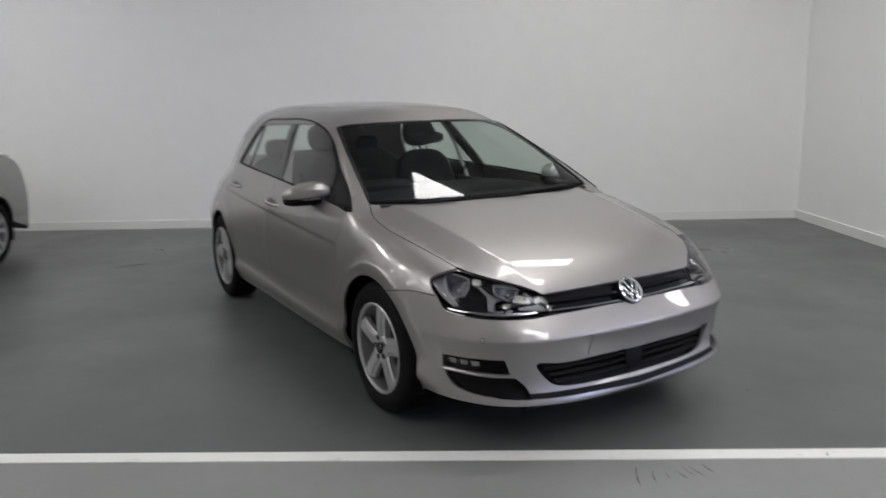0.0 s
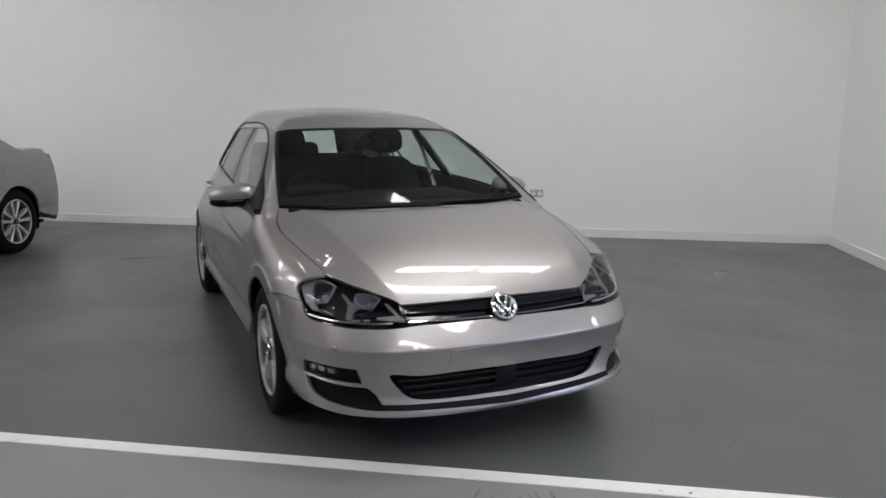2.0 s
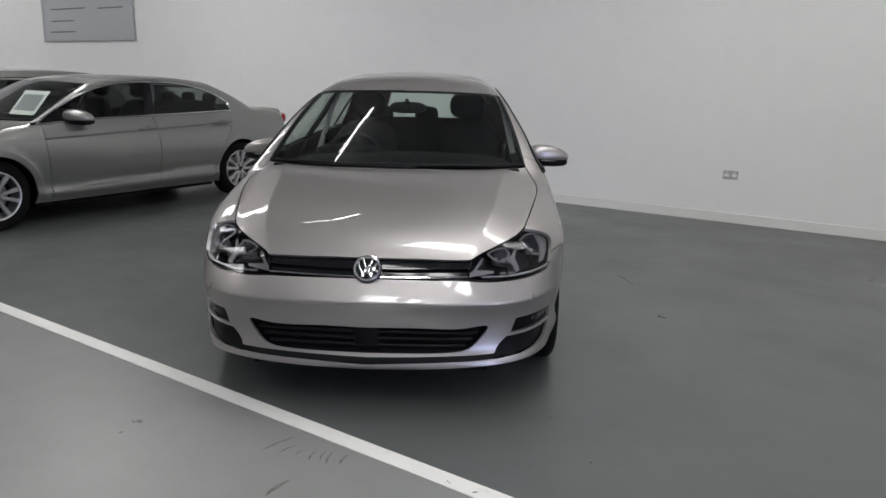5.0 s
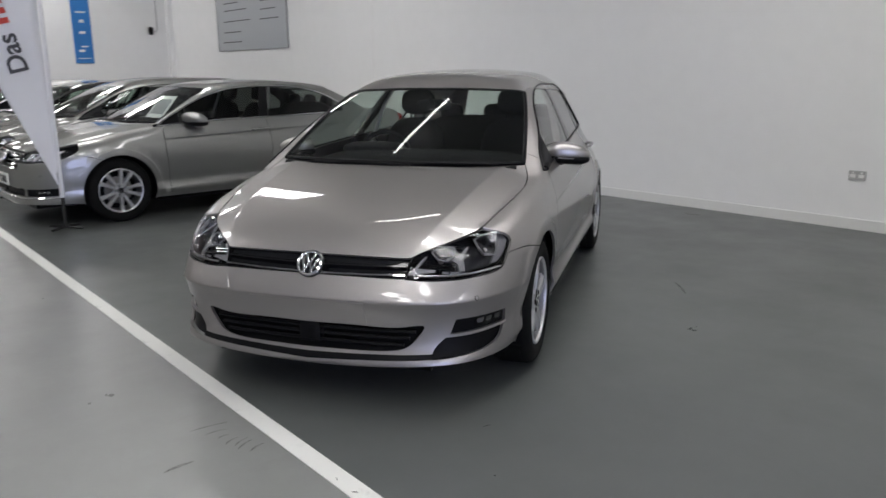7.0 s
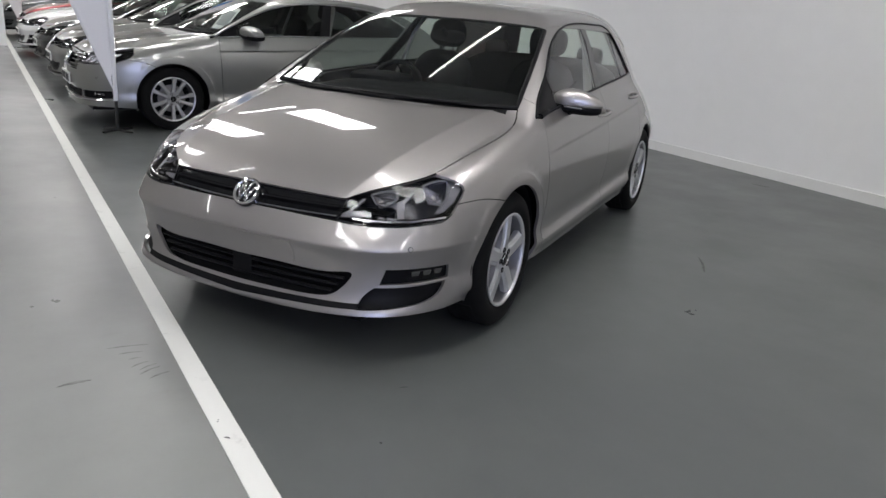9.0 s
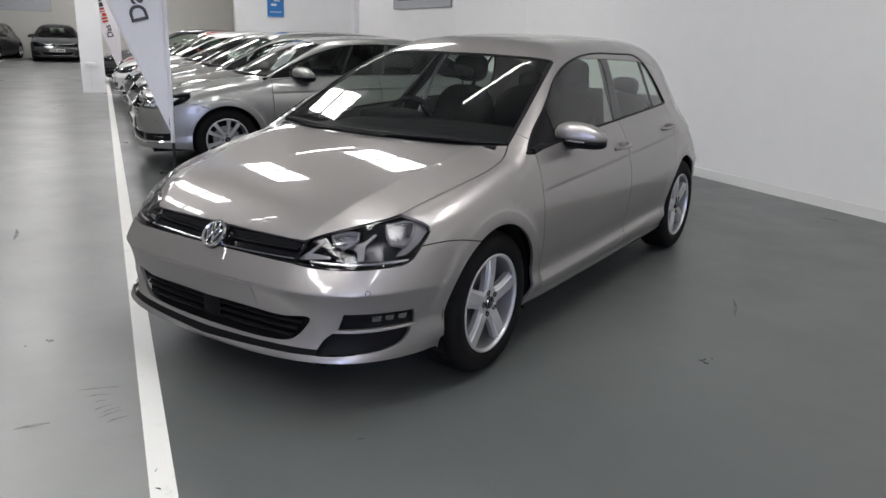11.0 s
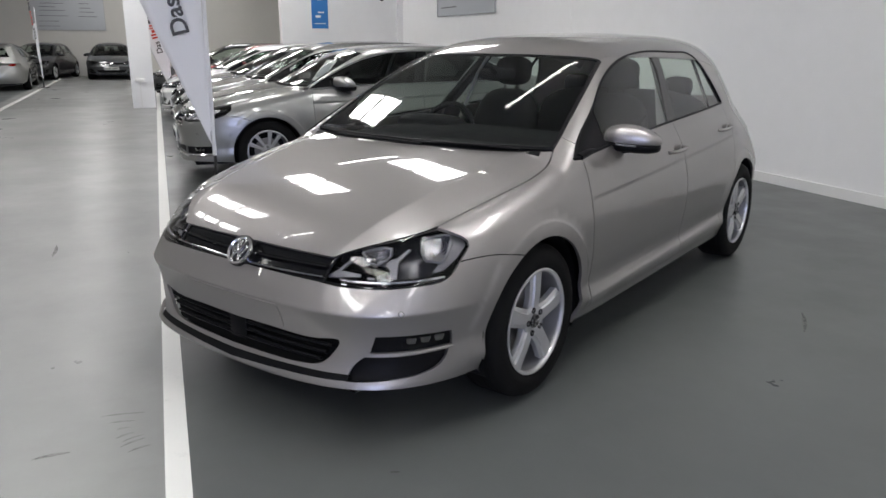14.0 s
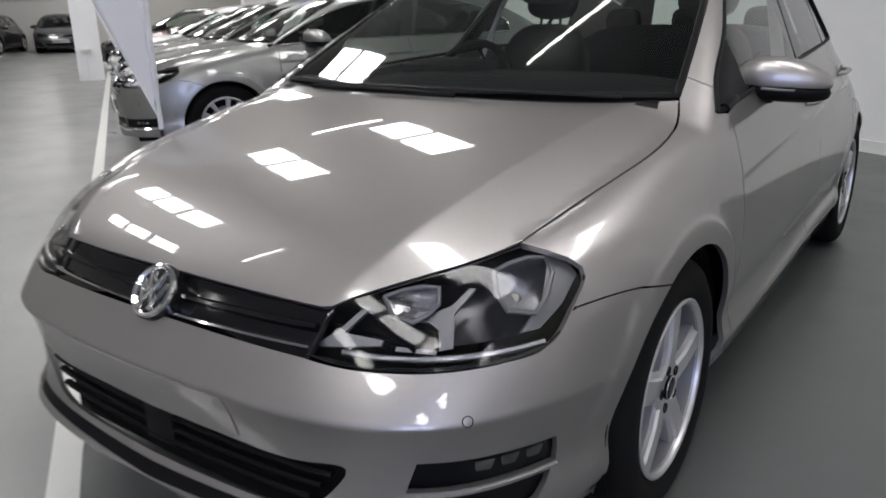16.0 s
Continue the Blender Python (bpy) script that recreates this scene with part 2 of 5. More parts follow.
    def meet(self, o, d, far=3.2, off=0.0):
        """Where rays from o along d first go deeper than off under the skin."""
        t = np.linspace(0, far, 130)
        q = o[:, None, :] + t[None, :, None] * d[:, None, :]
        v = self(q) + off
        inside = v < 0
        i = np.where(inside.any(1), inside.argmax(1), 129)
        lo, hi = t[np.maximum(i - 1, 0)], t[i]
        for _ in range(26):
            m = (lo + hi) / 2
            neg = self(o + m[:, None] * d) + off < 0
            hi, lo = np.where(neg, m, hi), np.where(neg, lo, m)
        return o + hi[:, None] * d

    def at_side(self, y, z):
        return self.meet(np.array([[1.6, y, z]]), np.array([[-1.0, 0, 0]]))[0]

    def at_front(self, x, z):
        return self.meet(np.array([[x, -1.6, z]]), np.array([[0, 1.0, 0]]))[0]

    def at_top(self, x, y):
        return self.meet(np.array([[x, y, 2.4]]), np.array([[0, 0, -1.0]]))[0]


class Flat:
    """Projection along one direction."""

    def __init__(self, d, e1, e2, back=2.5, scale=1.0):
        self.d, self.e1, self.e2 = (np.array(v, float) / np.linalg.norm(v) for v in (d, e1, e2))
        self.back = back

    def to2(self, p):
        p = np.asarray(p, float)
        return np.stack([p @ self.e1, p @ self.e2], -1)

    def rays(self, ab):
        o = ab[:, :1] * self.e1 + ab[:, 1:] * self.e2 - self.back * self.d
        return o, np.repeat(self.d[None], len(ab), 0)


class Round:
    """Projection towards an upright axis."""

    def __init__(self, y0=0.35):
        self.y0 = y0

    def to2(self, p):
        p = np.asarray(p, float)
        return np.stack([np.arctan2(p[..., 0], self.y0 - p[..., 1]), p[..., 2]], -1)

    def rays(self, ab):
        d = np.stack([-np.sin(ab[:, 0]), np.cos(ab[:, 0]), 0 * ab[:, 0]], -1)
        o = np.stack([0 * ab[:, 0], 0 * ab[:, 0] + self.y0, ab[:, 1]], -1) - 1.9 * d
        return o, d


SIDE = Flat((-1, 0, 0), (0, 1, 0), (0, 0, 1))
SLANT = Flat((-0.8, 0, -0.6), (0, 1, 0), (-0.6, 0, 0.8))
TOP = Flat((0, 0, -1), (1, 0, 0), (0, 1, 0), back=3.0)
SCREEN = Flat((0, 0.47, -0.88), (1, 0, 0), (0, 0.88, 0.47))
REAR = Flat((0, -0.9, -0.43), (-1, 0, 0), (0, -0.43, 0.9), back=4.0)
NOSE = Round()


def curve(pts, step=0.02):
    """A smooth open curve through 2D or 3D points."""
    p = np.array(pts, float)
    if len(p) < 3:
        n = max(2, int(np.linalg.norm(p[1] - p[0]) / step) + 1)
        return p[0] + (p[1] - p[0]) * np.linspace(0, 1, n)[:, None]
    d = np.concatenate([[0], np.cumsum(np.maximum(np.linalg.norm(np.diff(p, axis=0), axis=1), 1e-6) ** 0.7)])
    t = np.linspace(0, d[-1], max(4, int(np.linalg.norm(np.diff(p, axis=0), axis=1).sum() / step) + 1))
    return np.stack([spline(d, p[:, k])(t) for k in range(p.shape[1])], -1)


def loop(*parts):
    out = [np.array(parts[0], float)]
    for q in parts[1:]:
        q = np.array(q, float)
        out.append(q[1:] if np.linalg.norm(out[-1][-1] - q[0]) < 1e-3 else q)
    p = np.concatenate(out)
    return p[:-1] if np.linalg.norm(p[0] - p[-1]) < 1e-3 else p


def inside_poly(q, poly):
    x, y = q[:, 0], q[:, 1]
    res = np.zeros(len(q), bool)
    a, b = poly, np.roll(poly, -1, 0)
    for (x0, y0), (x1, y1) in zip(a, b):
        if y0 == y1:
            continue
        c = ((y0 > y) != (y1 > y)) & (x < (x1 - x0) * (y - y0) / (y1 - y0) + x0)
        res ^= c
    return res


def inset(poly, g):
    a, b = np.roll(poly, 1, 0), np.roll(poly, -1, 0)
    t = b - a
    t /= np.maximum(np.linalg.norm(t, axis=1, keepdims=True), 1e-9)
    area = 0.5 * np.sum(poly[:, 0] * np.roll(poly[:, 1], -1) - np.roll(poly[:, 0], -1) * poly[:, 1])
    n = np.stack([-t[:, 1], t[:, 0]], -1) * (1 if area > 0 else -1)
    return poly + n * g


def thin(poly, tol):
    keep = [0]
    for i in range(1, len(poly)):
        if np.linalg.norm(poly[i] - poly[keep[-1]]) > tol:
            keep.append(i)
    if len(keep) > 3 and np.linalg.norm(poly[keep[-1]] - poly[keep[0]]) < tol:
        keep.pop()
    return poly[keep]


def panel_data(shape, frame_, outline, step=0.035, gap=0.002, off=0.0, depth=0.014, holes=(), mirror=False, lift=None, lines=()):
    """Vertices, faces and normals of one trimmed piece of the skin with turned-in edges."""
    loops = [thin(inset(frame_.to2(outline), gap), 0.006)]
    loops += [thin(inset(frame_.to2(h), -gap), 0.006) for h in holes]
    pts, edges = [], []
    for lp in loops:
        k = len(pts)
        pts += [tuple(v) for v in lp]
        edges += [(k + i, k + (i + 1) % len(lp)) for i in range(len(lp))]
    lo, hi = loops[0].min(0), loops[0].max(0)
    gx, gy = np.meshgrid(np.arange(lo[0] + step / 2, hi[0], step), np.arange(lo[1] + step / 2, hi[1], step))
    gx = gx + (np.arange(gx.shape[0]) % 2)[:, None] * step / 2
    g = np.stack([gx.ravel(), gy.ravel()], -1)
    ok = inside_poly(g, inset(loops[0], step * 0.35))
    for h in loops[1:]:
        ok &= ~inside_poly(g, inset(h, -step * 0.35))
    near = np.array(pts)
    g = g[ok]
    if len(lines):
        e = np.concatenate([np.asarray(q, float) for q in lines])
        ok = inside_poly(e, inset(loops[0], 0.004))
        for h in loops[1:]:
            ok &= ~inside_poly(e, inset(h, -0.004))
        e = e[ok]
        if len(e):
            e = e[np.min(np.linalg.norm(e[:, None] - near[None], axis=2), 1) > 0.004]
        if len(e):
            if len(g):
                g = g[np.min(np.linalg.norm(g[:, None] - e[None], axis=2), 1) > step * 0.45]
            g = np.concatenate([g, e])
            near = np.concatenate([near, e])
        near_g = np.min(np.linalg.norm(g[:, None] - np.array(pts)[None], axis=2), 1) > 0.0035
        g = g[near_g]
        near = None
    if len(g) and near is not None:
        dist = np.min(np.linalg.norm(g[:, None] - near[None], axis=2), 1)
        g = g[dist > step * 0.4]
    allp = [Vector(v) for v in pts] + [Vector(v) for v in g]
    v2, _, tris, _, _, _ = geometry.delaunay_2d_cdt(allp, edges, [], 0, 1e-6)
    v2 = np.array([tuple(v) for v in v2])
    tri = np.array([t for t in tris if len(t) == 3])
    c = v2[tri].mean(1)
    ok = inside_poly(c, loops[0])
    for h in loops[1:]:
        ok &= ~inside_poly(c, h)
    tri = tri[ok]
    used, inv = np.unique(tri, return_inverse=True)
    tri = inv.reshape(-1, 3)
    v2 = v2[used]
    o, d = frame_.rays(v2)
    p = shape.meet(o, d, 3.6, off)
    n = shape.normal(p)
    if lift is not None:
        p = p + n * lift(p)[:, None]
    flip = np.einsum("ij,ij->i", np.cross(p[tri[:, 1]] - p[tri[:, 0]], p[tri[:, 2]] - p[tri[:, 0]]), n[tri].mean(1)) < 0
    tri[flip] = tri[flip][:, ::-1]
    faces = [tuple(t) for t in tri]
    if depth:
        cnt = {}
        for t in faces:
            for a, b in ((t[0], t[1]), (t[1], t[2]), (t[2], t[0])):
                cnt[(a, b)] = 1
        rim = [(a, b) for a, b in cnt if (b, a) not in cnt]
        ids = sorted({a for e in rim for a in e})
        m1 = {a: len(p) + i for i, a in enumerate(ids)}
        m2 = {a: len(p) + len(ids) + i for i, a in enumerate(ids)}
        q = p[ids]
        nn = n[ids]
        p = np.concatenate([p, q - nn * 0.0015, q - nn * depth])
        n = np.concatenate([n, nn, nn])
        for a, b in rim:
            faces.append((b, a, m1[a], m1[b]))
            faces.append((m1[b], m1[a], m2[a], m2[b]))
    nt = len(tri)
    if mirror:
        p, n = p * [-1, 1, 1], n * [-1, 1, 1]
        faces = [f[::-1] for f in faces]
    return p, faces, n, nt


def panel(name, shape, frame_, outline, material, parent, label="", **k):
    p, faces, n, nt = panel_data(shape, frame_, outline, **k)
    me = bpy.data.meshes.new(name)
    me.from_pydata(p.tolist(), [], faces)
    me.materials.append(material)
    me.polygons.foreach_set("use_smooth", [i < nt for i in range(len(faces))])
    me.normals_split_custom_set([tuple(n[v]) if i < nt else (0, 0, 0) for i, f in enumerate(faces) for v in f])
    ob = new(name, me)
    ob.parent = parent
    if label:
        tagged(ob, label)
    return ob


def lathe(bm, profile, seg=48, cap=False):
    """Turns a profile of (radius, x) round the x axis."""
    rings = []
    for r, x in profile:
        rings.append([bm.verts.new((x, r * math.cos(2 * math.pi * i / seg), r * math.sin(2 * math.pi * i / seg))) for i in range(seg)])
    for a, b in zip(rings, rings[1:]):
        for i in range(seg):
            bm.faces.new((a[i], a[(i + 1) % seg], b[(i + 1) % seg], b[i]))
    if cap:
        bm.faces.new(rings[-1])
    return rings


def sweep(bm, path, radius, seg=8, flat=1.0):
    """A tube along a path, with its ends closed."""
    rings = []
    path = [Vector(p) for p in path]
    for i, p in enumerate(path):
        t = (path[min(i + 1, len(path) - 1)] - path[max(i - 1, 0)]).normalized()
        a = t.cross(Vector((0, 0, 1)) if abs(t.z) < 0.95 else Vector((0, 1, 0))).normalized()
        b = t.cross(a)
        r = radius[i] if isinstance(radius, (list, tuple)) else radius
        rings.append([bm.verts.new(p + a * r * math.cos(2 * math.pi * k / seg) + b * r * flat * math.sin(2 * math.pi * k / seg)) for k in range(seg)])
    for r0, r1 in zip(rings, rings[1:]):
        for k in range(seg):
            bm.faces.new((r0[k], r0[(k + 1) % seg], r1[(k + 1) % seg], r1[k]))
    bm.faces.new(rings[0][::-1])
    bm.faces.new(rings[-1])


def superblob(bm, c, size, e=2.6, u=20, v=14, m=None):
    """A rounded block."""
    rows = []
    for j in range(v + 1):
        th = math.pi * (j / v - 0.5)
        row = []
        for i in range(u):
            ph = 2 * math.pi * i / u
            f = lambda w: math.copysign(abs(w) ** (2 / e), w)
            q = Vector((size[0] * f(math.cos(th)) * f(math.cos(ph)), size[1] * f(math.cos(th)) * f(math.sin(ph)), size[2] * f(math.sin(th))))
            if m is not None:
                q = m @ q
            row.append(q + Vector(c))
        rows.append(row)
    vs = [[bm.verts.new(q) for q in row] for row in rows[1:-1]]
    a, b = bm.verts.new(rows[0][0]), bm.verts.new(rows[-1][0])
    for r0, r1 in zip(vs, vs[1:]):
        for i in range(u):
            bm.faces.new((r0[i], r0[(i + 1) % u], r1[(i + 1) % u], r1[i]))
    for i in range(u):
        bm.faces.new((a, vs[0][(i + 1) % u], vs[0][i]))
        bm.faces.new((b, vs[-1][i], vs[-1][(i + 1) % u]))


# car materials
def paint(name, c, metal=0.85, flake=True):
    m = mat(name, c, 0.43 if flake else 0.46, metal, Specular_Tint=(0.4, 0.4, 0.4, 1.0) if metal > 0.5 else (1.0, 1.0, 1.0, 1.0), Coat_Weight=1.0, Coat_Roughness=0.003, Coat_IOR=1.55)
    if flake:
        col = mix(m, 0.10, c, ramp(m, noise_tex(m, 900, 2, 0.5), [(0.35, (0.45,)), (0.65, (1.25,))]), "MULTIPLY")
        wire(m, col, bsdf(m).inputs["Base Color"])
    return m


SILVER = paint("warm_silver_metallic", (0.365, 0.347, 0.340))
COOL_SILVER = paint("cool_silver_metallic", (0.285, 0.286, 0.278))
DARK_GREY = paint("dark_grey_metallic", (0.10, 0.105, 0.11))
BLACK_PAINT = paint("black_car_paint", (0.012, 0.012, 0.014), 0.0, False)
WHITE_PAINT = paint("white_car_paint", (0.74, 0.74, 0.73), 0.0, False)
RED_PAINT = paint("red_car_paint", (0.36, 0.02, 0.025), 0.0, False)
TRIM = mat("black_plastic_trim", (0.005, 0.005, 0.006), 0.5, Specular_IOR_Level=0.12)
GLOSS_BLACK = mat("gloss_black_trim", (0.008, 0.008, 0.009), 0.08)
RUBBER = mat("tyre_rubber", (0.006, 0.006, 0.006), 0.8, Specular_IOR_Level=0.15)
bump(RUBBER, noise_tex(RUBBER, 220, 3), 0.2, 0.001)
ALLOY = mat("silver_alloy_paint", (0.56, 0.56, 0.565), 0.36, 0.65, Coat_Weight=0.6, Coat_Roughness=0.1)
# Darker copy of ALLOY: shade between the spokes put into the barrel's colour.
BARREL = mat("shaded_rim_barrel_alloy", (0.20, 0.20, 0.205), 0.45, 0.6)
CHROME = mat("chrome", (0.86, 0.86, 0.87), 0.05, 1.0)
DISC = mat("brake_disc_steel", (0.32, 0.31, 0.30), 0.4, 0.9)
LAMP_DARK = mat("lamp_housing_dark", (0.045, 0.045, 0.05), 0.24, 0.4)
LAMP_SILVER = mat("lamp_reflector", (0.60, 0.60, 0.62), 0.22, 1.0)
LAMP_SATIN = mat("satin_lamp_bezel", (0.16, 0.16, 0.17), 0.45, 0.6)
FOG_SILVER = mat("fog_reflector", (0.30, 0.30, 0.31), 0.2, 1.0)
LAMP_BRIGHT = mat("bright_lamp_bezel", (0.60, 0.60, 0.62), 0.35, 0.5)
FABRIC = mat("dark_seat_fabric", (0.010, 0.010, 0.011), 0.9, Specular_IOR_Level=0.1)
bump(FABRIC, noise_tex(FABRIC, 300, 2), 0.3, 0.001)
CABIN = mat("dark_cabin_plastic", (0.008, 0.008, 0.009), 0.8, Specular_IOR_Level=0.08)
HEADLINER = mat("pale_headliner", (0.40, 0.39, 0.37), 0.8)
RED_LENS = mat("red_tail_lamp", (0.35, 0.01, 0.01), 0.12)
PLATE = mat("white_number_plate", (0.72, 0.72, 0.70), 0.4)
INK = mat("black_ink", (0.02, 0.02, 0.02), 0.5)
PAPER = mat("white_paper", (0.78, 0.78, 0.76), 0.6)


def glass(name, tint, gloss=1.0, base=0.045):
    m = bpy.data.materials.new(name)
    m.use_nodes = True
    nt = m.node_tree
    nt.nodes.remove(nt.nodes["Principled BSDF"])
    tr, gl, mx, fr = (nt.nodes.new(k) for k in ("ShaderNodeBsdfTransparent", "ShaderNodeBsdfGlossy", "ShaderNodeMixShader", "ShaderNodeLayerWeight"))
    pw, ad = nt.nodes.new("ShaderNodeMath"), nt.nodes.new("ShaderNodeMath")
    tr.inputs["Color"].default_value = (*tint, 1)
    gl.inputs["Roughness"].default_value = 0.01
    gl.inputs["Color"].default_value = (gloss, gloss, gloss, 1)
    fr.inputs["Blend"].default_value = 0.5
    pw.operation, ad.operation = "POWER", "MULTIPLY_ADD"
    pw.inputs[1].default_value = 5.0
    ad.inputs[1].default_value, ad.inputs[2].default_value = 1.0 - base, base
    nt.links.new(fr.outputs["Facing"], pw.inputs[0])
    nt.links.new(pw.outputs[0], ad.inputs[0])
    nt.links.new(ad.outputs[0], mx.inputs[0])
    nt.links.new(tr.outputs[0], mx.inputs[1])
    nt.links.new(gl.outputs[0], mx.inputs[2])
    nt.links.new(mx.outputs[0], nt.nodes["Material Output"].inputs["Surface"])
    return m


GLASS = glass("green_tinted_car_glass", (0.76, 0.83, 0.785))
SCREEN_GLASS = glass("windscreen_glass", (0.80, 0.87, 0.835))
DARK_GLASS = glass("dark_tinted_car_glass", (0.32, 0.35, 0.335))
LENS = glass("clear_lamp_lens", (0.93, 0.93, 0.94), 0.8, 0.03)


def wheel_thing(parent, m, tyre_r=0.316, rim_r=0.212, spokes="five", seg=48):
    """A wheel with its outer face towards +x of its own axes, as a part with pieces of its own."""
    bm = bmesh.new()
    w = 0.1025
    t = tyre_r
    prof = [(rim_r - 0.006, -w + 0.015), (rim_r + 0.02, -w), (t - 0.035, -w - 0.004), (t - 0.012, -w + 0.014), (t, -w + 0.035), (t + 0.001, 0), (t, w - 0.035),
            (t - 0.007, w - 0.020), (t - 0.016, w - 0.008), (t - 0.035, w + 0.002), (t - 0.06, w + 0.005), (rim_r + 0.030, w + 0.003), (rim_r + 0.012, w - 0.006), (rim_r - 0.006, w - 0.014)]
    lathe(bm, prof, seg)
    tyre = part("wheel", bm, RUBBER, parent, "black rubber tyre on a silver alloy rim", angle=50)
    tyre.matrix_local = m
    # circumferential tread grooves
    bm = bmesh.new()
    for x in (-0.055, -0.018, 0.018, 0.055):
        lathe(bm, [(t + 0.0015, x - 0.004), (t - 0.004, x - 0.003), (t - 0.004, x + 0.003), (t + 0.0015, x + 0.004)], seg)
    part("tread_groove", bm, TRIM, tyre, angle=30)
    bm = bmesh.new()
    r = rim_r
    lathe(bm, [(r + 0.006, w - 0.010), (r + 0.008, w - 0.004), (r + 0.002, w - 0.001), (r - 0.005, w - 0.004), (r - 0.009, w - 0.016)], seg)
    part("rim", bm, ALLOY, tyre, angle=40)
    bm = bmesh.new()
    lathe(bm, [(r - 0.008, w - 0.012), (r - 0.018, w - 0.06), (r - 0.028, -w + 0.02)], seg)
    part("rim_barrel", bm, BARREL, tyre, angle=40)
    bm = bmesh.new()
    lathe(bm, [(0.135, 0.0), (0.135, 0.012), (0.06, 0.014)], 32, True)
    part("brake_disc", bm, DISC, tyre)
    bm = bmesh.new()
    lathe(bm, [(r - 0.02, -0.03), (0.02, -0.03)], 32, True)
    part("wheel_back", bm, TRIM, tyre)
    n = 5 if spokes == "five" else 10
    mesh = None
    for i in range(n):
        a = 2 * math.pi * (i + 0.25) / n if spokes == "five" else 2 * math.pi * (i // 2) / 5 + (0.26 if i % 2 else -0.26)
        if mesh is None:
            bm = bmesh.new()
            rows = []
            if spokes == "five":
                sec = [(0.030, 0.044, 0.078), (0.065, 0.040, 0.087), (0.11, 0.039, 0.091), (0.16, 0.042, 0.091), (r - 0.004, 0.047, 0.090)]
            else:
                sec = [(0.035, 0.017, 0.078), (0.08, 0.014, 0.086), (0.13, 0.015, 0.090), (r - 0.004, 0.022, 0.089)]
            for rr, hw, x in sec:
                d = 0.036
                if spokes == "five":
                    pr = [(-hw, x - d), (-hw, x - 0.013), (-hw * 0.88, x - 0.010), (-hw * 0.62, x - 0.008), (-hw * 0.52, x), (hw * 0.52, x), (hw * 0.62, x - 0.008), (hw * 0.88, x - 0.010), (hw, x - 0.013), (hw, x - d)]
                else:
                    pr = [(-hw, x - d), (-hw, x - 0.006), (-hw * 0.7, x), (hw * 0.7, x), (hw, x - 0.006), (hw, x - d)]
                rows.append([bm.verts.new((px, q, rr)) for q, px in pr])
            for r0, r1 in zip(rows, rows[1:]):
                for k in range(len(r0) - 1):
                    bm.faces.new((r0[k], r0[k + 1], r1[k + 1], r1[k]))
            sp = part("spoke", bm, ALLOY, tyre, angle=35)
            mesh = sp.data
        else:
            sp = new("spoke", mesh)
            sp.parent = tyre
        sp.matrix_local = Matrix.Rotation(a, 4, "X")
    bm = bmesh.new()
    lathe(bm, [(0.072, 0.055), (0.070, 0.080), (0.062, 0.086), (0.036, 0.084)], 32, True)
    part("hub", bm, ALLOY, tyre)
    bm = bmesh.new()
    lathe(bm, [(0.030, 0.083), (0.030, 0.089), (0.026, 0.091)], 24, True)
    part("hub_cap", bm, TRIM, tyre)
    bm = bmesh.new()
    lathe(bm, [(0.0295, 0.0905), (0.028, 0.0925), (0.0255, 0.0905)], 24)
    for yy, zz, ang in ((-0.008, 0.004, 25), (0.008, 0.004, -25), (0.0, -0.008, 25), (0.0, -0.008, -25)):
        add_box(bm, 0.0905, 0.0925, -0.0022, 0.0022, -0.011, 0.011, 0, Matrix.Translation((0, yy, zz)) @ Matrix.Rotation(radians(ang), 4, "X"))
    part("cap_emblem", bm, CHROME, tyre)
    bolt = None
    for i in range(5):
        a = 2 * math.pi * (i + 0.75) / 5
        if bolt is None:
            bm = bmesh.new()
            lathe(bm, [(0.0125, 0.060), (0.0125, 0.0885), (0.008, 0.0885), (0.0075, 0.080)], 12, True)
            b = part("wheel_bolt", bm, TRIM, tyre)
            bolt = b.data
        else:
            b = new("wheel_bolt", bolt)
            b.parent = tyre
        b.location = (0, 0.050 * math.cos(a), 0.050 * math.sin(a))
    return tyre


